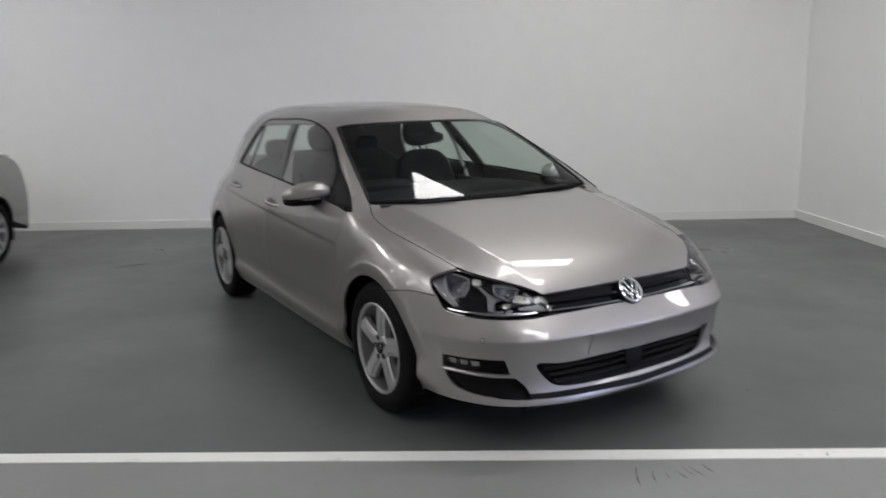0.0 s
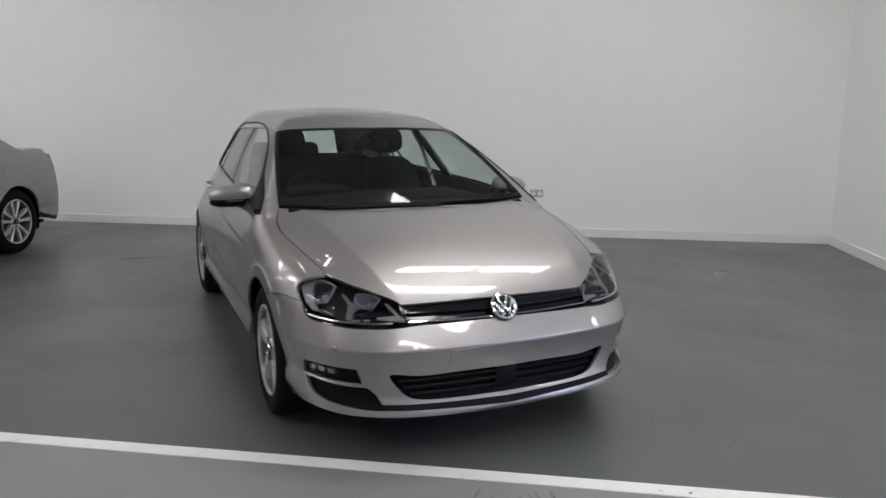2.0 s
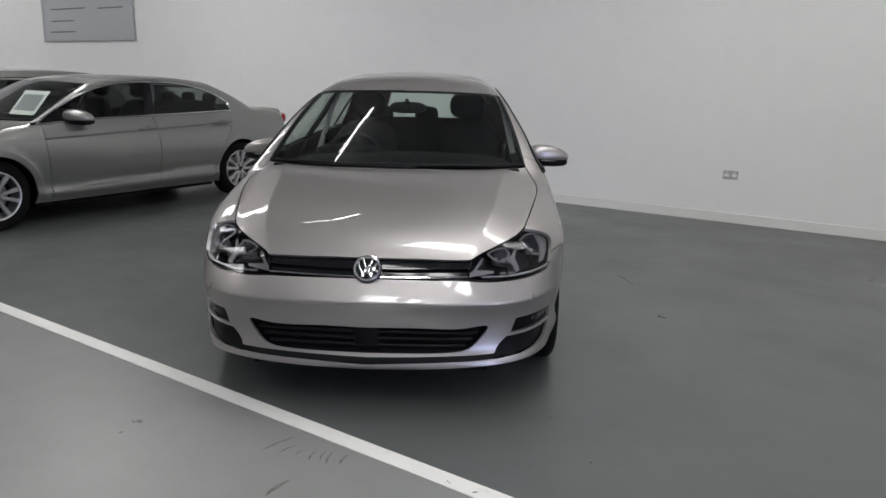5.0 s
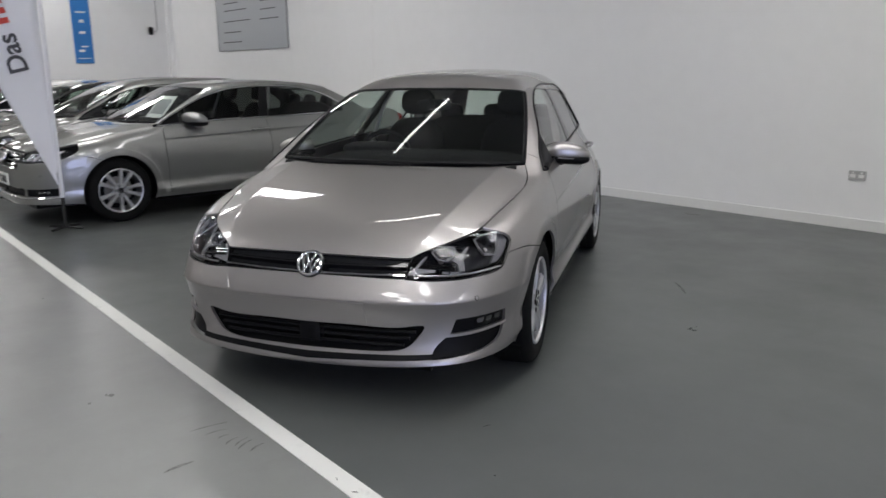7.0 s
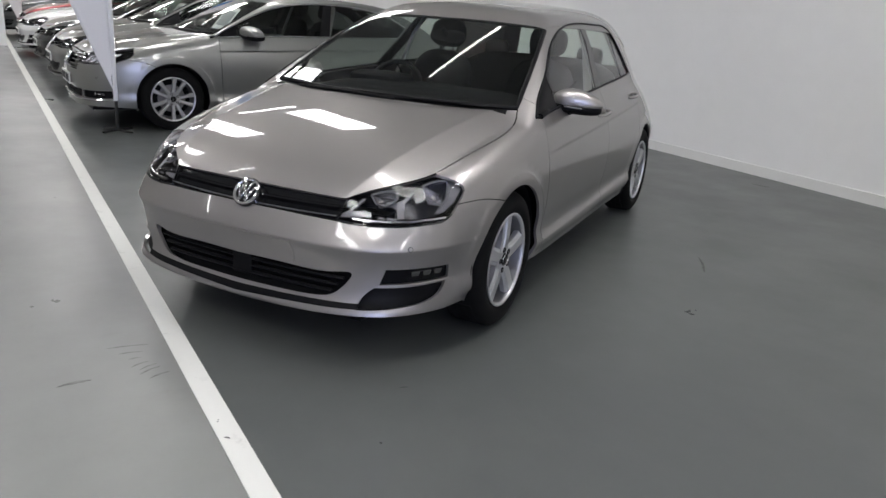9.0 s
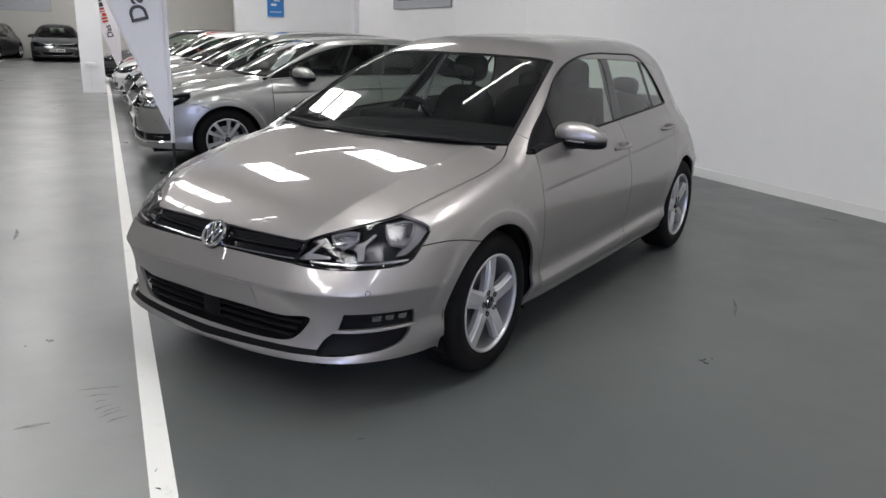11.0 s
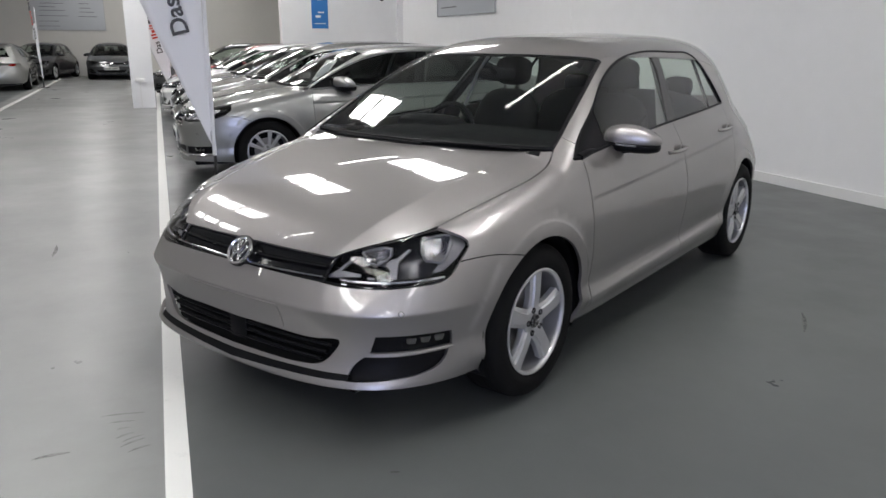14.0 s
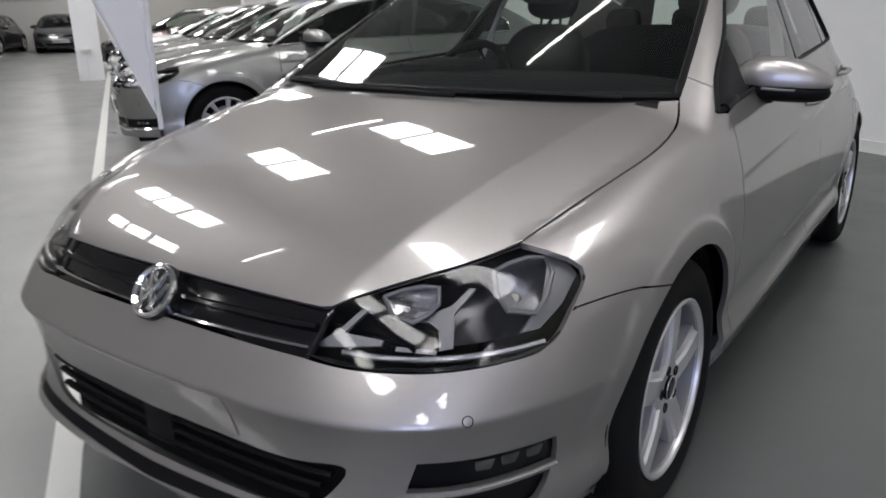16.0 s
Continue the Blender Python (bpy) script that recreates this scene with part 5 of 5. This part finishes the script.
PASSAT = variant(
    GOLF,
    dict(
        roof_end=2.66, ditch=[(0.600, 1.065), (0.612, 1.4), (0.600, 2.0), (0.570, 2.4), (0.540, 2.64)],
        ws_base=[(0.0, 0.295), (0.3, 0.318), (0.58, 0.386), (0.750, 0.452)], ws_edge=[(0.750, 0.452), (0.715, 0.63), (0.662, 0.86), (0.600, 1.065)],
        ws_top=[(0.0, 0.985), (0.3, 1.005), (0.53, 1.040), (0.600, 1.065)],
        hood_side=[(0.758, 0.432), (0.772, 0.300), (0.790, 0.08), (0.790, -0.10), (0.780, -0.340)], hood_back=[(0.758, 0.432), (0.58, 0.348), (0.3, 0.285), (0.0, 0.262)],
        lamp_top=[(0.780, -0.340), (0.675, -0.510), (0.56, -0.620), (0.460, -0.700)], hood_front=[(0.460, 0.716), (0.2, 0.722), (0.0, 0.724)],
        bumper_top=[(0.0, 0.560), (0.22, 0.560), (0.448, 0.562)], lamp_low=[(0.452, 0.628), (0.55, 0.624), (0.65, 0.628), (0.73, 0.638), (0.79, 0.652)],
        lamp_in=[(0.460, 0.716), (0.456, 0.67), (0.452, 0.628)], lamp_out=[(-0.530, 0.652), (-0.47, 0.672), (-0.41, 0.700), (-0.345, 0.752), (-0.343, 0.770)],
        bumper_seam=[(-0.43, 0.690), (-0.31, 0.680), (-0.155, 0.632)],
        grille=[(0.0, 0.718), (0.22, 0.716), (0.452, 0.711), (0.446, 0.63), (0.446, 0.566), (0.22, 0.564), (0.0, 0.564)],
        bars=[(0.568, 0.008, True, "grille_trim"), (0.603, 0.007, True, "grille_bar"), (0.637, 0.007, True, "grille_bar"), (0.671, 0.007, True, "grille_bar"), (0.703, 0.007, True, "grille_bar")], bar_half=0.444, badge=(0.640, 0.055),
        low_grille=[(0.0, 0.378), (0.25, 0.378), (0.45, 0.378), (0.53, 0.376), (0.535, 0.34), (0.52, 0.316), (0.45, 0.310), (0.2, 0.308), (0.0, 0.308)], low_half=(0.50, 0.52),
        fog=[[(0.555, 0.376), (0.68, 0.378), (0.805, 0.386)], [(0.805, 0.386), (0.790, 0.318)], [(0.790, 0.318), (0.68, 0.311), (0.555, 0.310)], [(0.555, 0.310), (0.555, 0.376)]], fog_low=None, fog_at=(0.715, 0.346),
        fog_bar=[(0.02, 0.287), (0.40, 0.288), (0.65, 0.291), (0.795, 0.302)], fog_bar_size=0.013, lip=None,
        lamps=[(0.690, 0.678, 0.034, 0.030), (0.555, 0.668, 0.034, 0.030)],
        lamp_bridges=[([(0.690, 0.652), (0.705, 0.652), (0.745, 0.735), (0.725, 0.735)], 0.022), ([(0.735, 0.660), (0.748, 0.662), (0.780, 0.735), (0.765, 0.738)], 0.020), ([(0.462, 0.640), (0.50, 0.636), (0.60, 0.634), (0.70, 0.640), (0.70, 0.647), (0.60, 0.642), (0.47, 0.648)], 0.022), ([(0.605, 0.640), (0.625, 0.640), (0.635, 0.715), (0.615, 0.715)], 0.024)],
        lamp_rings=[[(0.650, 0.648), (0.650, 0.705), (0.720, 0.712), (0.735, 0.665)], [(0.505, 0.640), (0.505, 0.698), (0.595, 0.702), (0.595, 0.640)]],
        belt=[(0.425, 0.924), (0.55, 0.932), (1.0, 0.955), (1.7, 0.968), (2.9, 0.990)],
        dlo_top=[(0.425, 0.925), (0.52, 0.985), (0.62, 1.038), (0.78, 1.115), (1.02, 1.210), (1.36, 1.285), (1.75, 1.305), (2.15, 1.286), (2.50, 1.205), (2.66, 1.130), (2.735, 1.065), (2.74, 0.988)],
        door_front=[(0.47, 0.925), (0.472, 0.80), (0.48, 0.60), (0.49, 0.40), (0.50, 0.245)], pillar_cut=0.495,
        door_split=[(1.66, 0.968), (1.68, 0.80), (1.68, 0.55), (1.66, 0.245)],
        door_rear=[(2.72, 0.986), (2.70, 0.86), (2.56, 0.66), (2.42, 0.45), (2.38, 0.245)],
        tail_edge=[(2.64, 1.255), (2.95, 1.110), (3.22, 0.995), (3.46, 0.965), (3.60, 0.930), (3.65, 0.75), (3.65, 0.45), (3.60, 0.22)],
        panes=[((0.68, 0.70), (1.58, 1.72), "front_window"), ((1.70, 1.82), (2.95, 2.95), "rear_window")], posts=[((1.58, 1.72), (1.70, 1.82))],
        handles=[(1.56, 0.845), (2.53, 0.865)], tail_lamp=(3.62, 0.86), mirror=(0.905, 0.80, 0.990), mirror_size=1.15, chrome_seal=True, spokes="ten", rear_glass=(1.03, 1.245), cabin_shift=0.12, mirror_in=1.185,
    ),
    wb=2.79,
    plan=([-0.9, -0.6, -0.35, 0.0, 0.4, 1.2, 2.0, 2.79, 3.3, 3.8], [0.755, 0.835, 0.882, 0.903, 0.908, 0.910, 0.908, 0.900, 0.86, 0.78]),
    taper=([-0.5, 1.0, 1.8, 2.5, 3.0, 3.4, 3.8], [0.0, 0.0, 0.008, 0.030, 0.055, 0.07, 0.08]),
    nose=([0.14, 0.19, 0.24, 0.27, 0.34, 0.40, 0.45, 0.50, 0.55, 0.60, 0.66, 0.72, 0.78, 0.9], [-0.60, -0.800, -0.842, -0.840, -0.836, -0.842, -0.848, -0.848, -0.842, -0.832, -0.812, -0.780, -0.715, -0.52]),
    hood=([-0.85, -0.74, -0.6, -0.4, -0.2, 0.0, 0.2, 0.4, 0.7, 1.2, 2.6, 3.2, 3.6, 3.85], [0.680, 0.738, 0.785, 0.842, 0.884, 0.918, 0.945, 0.965, 0.985, 0.985, 0.995, 1.015, 1.0, 0.975]),
    roof=([0.85, 1.1, 1.4, 1.7, 2.1, 2.5, 2.9, 3.2], [1.300, 1.340, 1.368, 1.378, 1.370, 1.333, 1.268, 1.200]), crown=0.07, cant=0.09,
    tail=([0.15, 0.3, 0.5, 0.7, 0.95, 1.1], [3.69, 3.78, 3.80, 3.80, 3.81, 3.75]),
    ridge=0.20, ws_y=0.301, rw_y=2.66, rw_slope=1.85, rw_k=0.47, crease=0.795, crease_rise=0.030, crease_depth=0.013, low_step=0.011, low_rise=0.040,
)
passat = build_car(PASSAT, "cool silver four-door saloon car with ten-spoke wheels", COOL_SILVER, HALL @ pose(-5.42, 0.23, 0), step=0.04, plate=True, group="cars in the row", wheel_seg=40)

# the hatchbacks in the row stand a little lower on their springs
LOWER = Matrix.Diagonal((1, 1, 0.968, 1))
row_golf = build_car(GOLF, "cool silver hatchback car parked in the row", COOL_SILVER, HALL @ pose(-7.95, 0.30, 0) @ LOWER, step=0.055, detail=False, plate=True, group="cars in the row", wheel_seg=28)


def repaint(car, old, fresh, label, group):
    tagged(car, label, "car", group)
    for ob in car.children_recursive:
        if ob.type == "MESH" and ob.material_slots and ob.material_slots[0].material == old:
            ob.material_slots[0].link = "OBJECT"
            ob.material_slots[0].material = fresh
    return car


row_cars = []
for fresh, m, label, group in (
    (BLACK_PAINT, pose(-10.4, 0.36, 0), "black hatchback car parked in the row", "cars in the row"),
    (WHITE_PAINT, pose(-12.85, 0.30, 0), "white hatchback car parked in the row", "cars in the row"),
    (RED_PAINT, pose(-15.45, 0.50, 0), "red hatchback car parked beside the column", "cars in the row"),
    (DARK_GREY, pose(-17.9, 0.18, 0), "dark grey hatchback car parked behind the column", "cars in the row"),
    (DARK_GREY, pose(-29.35, -1.80, 0, 0, 0, 90), "dark grey hatchback car facing down the aisle", "cars at the far end"),
    (BLACK_PAINT, pose(-29.5, -4.62, 0, 0, 0, 77), "black hatchback car standing by the end wall", "cars at the far end"),
    (COOL_SILVER, pose(-25.5, -4.88, 0, 0, 0, -88), "silver hatchback car seen from its tail", "cars at the far end"),
):
    row_cars.append(repaint(copy_thing(row_golf, HALL @ m @ LOWER), COOL_SILVER, fresh, label, group))


# ---- loose things and fittings ----
def ceiling_light(u, n):
    root = new("ceiling_light")
    tagged(root, "white batten lamp with one bright fluorescent tube", "lamp", "lamps on the ceiling")
    part("batten", boxed(-0.035, 0.035, -0.62, 0.62, -0.05, 0.0, 0.006), SKIRT, root)
    bm = bmesh.new()
    sweep(bm, [(0, -0.59, -0.068), (0, 0.59, -0.068)], 0.022, 10)
    part("tube", bm, TUBE, root)
    root.matrix_world = HALL @ Matrix.Translation((u, n, CEIL))


for u in (-27.0, -22.0, -13.7, -8.1, -2.45, 6.2):
    for n in (-6.6, -2.75, 1.65):
        ceiling_light(u, n)


FLAG = mat("white_banner_fabric", (0.78, 0.78, 0.80), 0.7)
bump(FLAG, noise_tex(FLAG, 3.0, 3), 0.15, 0.02)
FLAG_DARK = mat("dark_grey_print", (0.06, 0.06, 0.065), 0.6)
FLAG_RED = mat("red_print", (0.55, 0.05, 0.03), 0.6)
POLE = mat("black_pole", (0.02, 0.02, 0.02), 0.4)
BOARD = mat("grey_board", (0.50, 0.52, 0.54), 0.45)
BOARD_EDGE = mat("brushed_board_edge", (0.30, 0.31, 0.32), 0.4)
BOARD_INK = mat("dark_grey_lettering", (0.12, 0.12, 0.13), 0.5)
BLUE = mat("blue_poster", (0.03, 0.19, 0.52), 0.45)
PLASTIC_GREY = mat("grey_socket_plastic", (0.42, 0.42, 0.41), 0.4)


def feather_flag(m, height=3.3, width=0.85, label=""):
    """A feather banner on a pole: it widens upwards from a point near the floor."""
    root = new("feather_flag")
    tagged(root, label, "banner")
    bm = bmesh.new()
    zs = np.linspace(0.42, height, 30)
    wd = [width * min(1.0, (z - 0.40) / 2.1) if z < height - 0.5 else width * max(0.05, math.sqrt(max(0, 1 - ((z - height + 0.5) / 0.5) ** 2))) for z in zs]
    rows = []
    for z, w in zip(zs, wd):
        rows.append([bm.verts.new((-0.02 - w * k / 8, 0.012 * math.sin(5 * z + 3 * k / 8) * (k / 8), z)) for k in range(9)])
    for a, b in zip(rows, rows[1:]):
        for k in range(8):
            bm.faces.new((a[k], a[k + 1], b[k + 1], b[k]))
    ob = part("banner_cloth", bm, FLAG, root)
    sol = ob.modifiers.new("thickness", "SOLIDIFY")
    sol.thickness = 0.003
    bm = bmesh.new()
    sweep(bm, [(0, 0, 0.02), (0, 0, 0.34)], 0.016, 8)
    part("pole", bm, POLE, root)
    bm = bmesh.new()
    sweep(bm, [(0, 0, 0.30), (0, 0, 1.2), (0.01, 0, 2.4), (0.0, 0, height)], [0.022, 0.020, 0.018, 0.013], 8)
    part("pole_sleeve", bm, FLAG, root)
    bm = bmesh.new()
    sweep(bm, [(-0.13, -0.13, 0.012), (0, 0, 0.02), (0.13, 0.13, 0.012)], 0.016, 6, 0.6)
    sweep(bm, [(-0.13, 0.13, 0.012), (0, 0, 0.02), (0.13, -0.13, 0.012)], 0.016, 6, 0.6)
    part("cross_foot", bm, POLE, root)
    # the first word in letters, the brand after it as plain bars
    lean = radians(14)
    turn = Matrix(((-math.sin(lean), -math.cos(lean), 0), (0, 0, -1), (math.cos(lean), -math.sin(lean), 0))).to_4x4()
    at = Matrix.Translation((-0.145, -0.019, 1.475)) @ turn
    text = bpy.data.curves.new("print", "FONT")
    text.body, text.size, text.extrude, text.offset = "Das", 0.225, 0.001, 0.004
    ob = bpy.data.objects.new("print", text)
    me = bpy.data.meshes.new_from_object(ob)
    bpy.data.objects.remove(ob)
    bm = bmesh.new()
    bm.from_mesh(me)
    bpy.data.meshes.remove(me)
    wide = max(v.co.x for v in bm.verts)
    bmesh.ops.transform(bm, matrix=at, verts=bm.verts)
    part("printed_word", bm, FLAG_DARK, root, smooth=False)
    x = wide + 0.09
    for w, h, material in ((0.05, 0.155, FLAG_RED), (0.05, 0.155, FLAG_RED), (0.08, 0.11, FLAG_RED), (0.03, 0.16, FLAG_RED), (0.05, 0.13, FLAG_RED), (0.11, 0.155, FLAG_DARK), (0.08, 0.11, FLAG_DARK), (0.05, 0.13, FLAG_DARK), (0.09, 0.11, FLAG_DARK)):
        part("printed_bar", boxed(x, x + w, 0.0, h, -0.001, 0.001, m=at), material, root, smooth=False)
        x += w + 0.035
    root.matrix_world = m
    return root


feather_flag(HALL @ pose(-4.62, -0.30, 0, 0, 0, 80), label="white feather banner on a black pole with dark print")
feather_flag(HALL @ pose(-15.9, -0.22, 0, 0, 0, 84) @ Matrix.Scale(0.78, 4), label="white feather banner with dark and red print behind the column")
feather_flag(HALL @ pose(-23.6, -3.66, 0, 0, 0, 168), height=1.95, width=0.42, label="small white feather banner beside the far bay")


def wall_board(m, w, h, label):
    root = new("wall_sign")
    tagged(root, label, "sign", "grey signs")
    part("board", boxed(-w / 2, w / 2, -0.02, 0.0, 0, h, 0.003), BOARD, root, angle=30)
    bm = bmesh.new()
    for a, b, c, d in ((-w / 2 - 0.012, -w / 2, -0.028, h), (w / 2, w / 2 + 0.012, -0.028, h)):
        add_box(bm, a, b, c, 0.0, -0.012, d + 0.012)
    add_box(bm, -w / 2, w / 2, -0.028, 0.0, -0.012, 0.0)
    add_box(bm, -w / 2, w / 2, -0.028, 0.0, h, h + 0.012)
    part("board_frame", bm, BOARD_EDGE, root)
    rows = [(0.92, 0.03, 0.36), (0.84, 0.03, 0.44), (0.78, 0.03, 0.26), (0.60, 0.14, 0.45), (0.52, 0.12, 0.34), (0.44, 0.12, 0.46), (0.32, 0.10, 0.50), (0.20, 0.10, 0.36), (0.09, 0.08, 0.37),
            (0.60, 0.66, 0.80), (0.50, 0.66, 0.82), (0.41, 0.66, 0.86), (0.31, 0.64, 0.90)]
    for z, a, b in rows:
        bm = bmesh.new()
        th = 0.035 if z > 0.75 else 0.020
        add_box(bm, -w / 2 + a * w, -w / 2 + b * w, -0.0235, -0.0215, z * h - th / 2, z * h + th / 2)
        part("text_bar", bm, BOARD_INK, root)
    bm = bmesh.new()
    lathe(bm, [(0.12, 0.0205), (0.12, 0.024), (0.115, 0.025)], 28, True)
    bmesh.ops.transform(bm, matrix=Matrix.Translation((w / 2 - 0.33, 0, h - 0.26)) @ Matrix.Rotation(radians(-90), 4, "Z"), verts=bm.verts)
    part("round_mark", bm, BOARD_INK, root)
    root.matrix_world = m
    return root


wall_board(HALL @ pose(-10.74, 5.036, 1.92), 2.78, 1.75, "pale grey wall board with dark lettering on white wall")
wall_board(HALL @ pose(-32.49, -3.32, 1.85, 0, 0, 90), 2.72, 1.75, "pale grey wall board with dark lettering on end wall")

poster = new("wall_poster")
tagged(poster, "tall blue poster with small white print", "poster")
part("poster_sheet", boxed(-0.19, 0.19, -0.006, 0.0, 0, 1.35), BLUE, poster)
for z, a, b, t in ((0.10, -0.13, 0.13, 0.015), (0.24, -0.10, 0.02, 0.05), (0.34, -0.04, 0.10, 0.03), (0.62, -0.06, 0.06, 0.05), (0.85, -0.04, 0.05, 0.06), (1.05, -0.10, 0.10, 0.03)):
    part("printed_mark", boxed(a, b, -0.0085, -0.0065, z, z + t), PAPER, poster)
poster.matrix_world = HALL @ pose(-14.594, 3.08, 1.70, 0, 0, 90)

alarm = new("wall_siren")
tagged(alarm, "small black siren with its cable high on the wall", "siren")
bm = bmesh.new()
superblob(bm, (0, -0.05, 0), (0.05, 0.05, 0.09), 3, 16, 10)
part("siren_body", bm, TRIM, alarm)
bm = bmesh.new()
sweep(bm, [(0.06, -0.012, -0.02), (0.16, -0.012, 0.0), (0.17, -0.012, 1.2)], 0.012, 6)
part("cable", bm, PLASTIC_GREY, alarm)
alarm.matrix_world = HALL @ pose(-14.598, 4.55, 2.42, 0, 0, 90)

structure("trim", boxed(-14.6, -14.45, 4.93, 5.04, 0.0, CEIL), WALL, "white boxed pipe casing in the corner")
structure("trim", boxed(-6.785, -6.775, 5.036, 5.04, 0.10, CEIL), SKIRT, "thin vertical joint bead in the wall")

socket = new("wall_socket")
tagged(socket, "grey double socket low on the white wall", "socket")
part("socket_plate", boxed(-0.073, 0.073, -0.012, 0, -0.043, 0.043, 0.003), PLASTIC_GREY, socket)
for x in (-0.037, 0.037):
    part("socket_insert", boxed(x - 0.024, x + 0.024, -0.0145, -0.012, -0.020, 0.012), SKIRT, socket)
    part("socket_switch", boxed(x - 0.008, x + 0.008, -0.017, -0.012, 0.018, 0.034, 0.001), SKIRT, socket)
socket.matrix_world = HALL @ pose(0.53, 5.039, 0.495)

box = new("column_socket")
tagged(box, "small pale switch box with a cable pipe on the column", "socket")
part("box_body", boxed(-0.10, 0.10, -0.05, 0, 0, 0.08, 0.004), SKIRT, box)
part("cable_pipe", boxed(-0.015, 0.015, -0.03, 0, -0.52, 0.0), SKIRT, box)
box.matrix_world = HALL @ pose(-14.70, -0.90, 0.55, 0, 0, 90)


CARD_GREY = mat("grey_card_print", (0.22, 0.23, 0.24), 0.5)


def dash_card(car, x, tilt):
    """A sheet in a frame behind a windscreen."""
    root = new("price_card")
    tagged(root, "white price card standing on the dashboard", "card", "price cards")
    part("card_sheet", boxed(-0.23, 0.23, -0.004, 0.0, 0, 0.30, 0.002), PAPER, root)
    part("card_print", boxed(-0.185, 0.185, -0.0065, -0.0045, 0.05, 0.25), CARD_GREY, root)
    root.matrix_world = car.matrix_world @ pose(x, 0.68, 0.975, tilt, 0, 0)


dash_card(passat, 0.10, -40)
dash_card(row_golf, 0.2, -40)
for k in (0, 1, 4, 5):
    dash_card(row_cars[k], 0.2, -40)

# scuffs and tyre marks on the floor
SCUFF = mat("rubber_scuff", (0.075, 0.06, 0.05), 0.6)
SCUFF.node_tree.nodes["Principled BSDF"].inputs["Alpha"].default_value = 0.45
_a = ramp(SCUFF, noise_tex(SCUFF, 26, 6, 0.7), [(0.36, (0.10,)), (0.60, (0.55,))])
wire(SCUFF, _a, bsdf(SCUFF).inputs["Alpha"])


def scuff(u, n, length, angle, width=0.012, bend=0.0, material=SCUFF):
    pts = [(length * (t - 0.5), bend * math.sin(math.pi * t), 0) for t in np.linspace(0, 1, 10)]
    bm = bmesh.new()
    rows = []
    for i, (x, y, _) in enumerate(pts):
        w = width * math.sin(math.pi * (0.08 + 0.84 * i / 9))
        rows.append((bm.verts.new((x, y - w, 0)), bm.verts.new((x, y + w, 0))))
    for a, b in zip(rows, rows[1:]):
        bm.faces.new((a[0], b[0], b[1], a[1]))
    me = bpy.data.meshes.new("floor_scuff")
    bm.to_mesh(me)
    bm.free()
    me.materials.append(material)
    ob = new("floor_scuff", me)
    ob.matrix_world = HALL @ pose(u, n, 0.0055, 0, 0, angle)
    tagged(ob, "dark rubber scuff on the painted floor", "scuff", "scuffs on the floor", "structure")


for u, n, ln, an, w in ((0.328, -1.134, 0.16, 82, 0.0045), (0.391, -1.136, 0.09, 83, 0.0045), (0.505, -1.124, 0.07, 112, 0.005), (0.538, -1.098, 0.08, 114, 0.004), (0.569, -1.097, 0.09, 115, 0.005), (0.622, -1.075, 0.08, 109, 0.006), (0.565, -1.364, 0.12, 94, 0.01), (0.448, -1.128, 0.05, 92, 0.004)):
    scuff(u, n, ln, an, w, 0.006)
for u, n, ln, an, w in ((1.15, -0.98, 0.022, 45, 0.004), (1.04, -0.98, 0.007, 0, 0.003), (1.03, -0.975, 0.006, 30, 0.003), (1.4, -0.54, 0.012, 0, 0.005), (1.1, -0.28, 0.036, 72, 0.003)):
    scuff(u, n, ln, an, w, 0.002, INK)
for u, n, ln, an, w in ((0.525, 2.13, 0.30, -44, 0.009), (-0.86, 4.62, 0.18, 20, 0.02), (-3.28, 2.94, 0.30, 30, 0.03), (-2.4, -1.6, 0.3, 0, 0.012)):
    scuff(u, n, ln, an, w, 0.008)
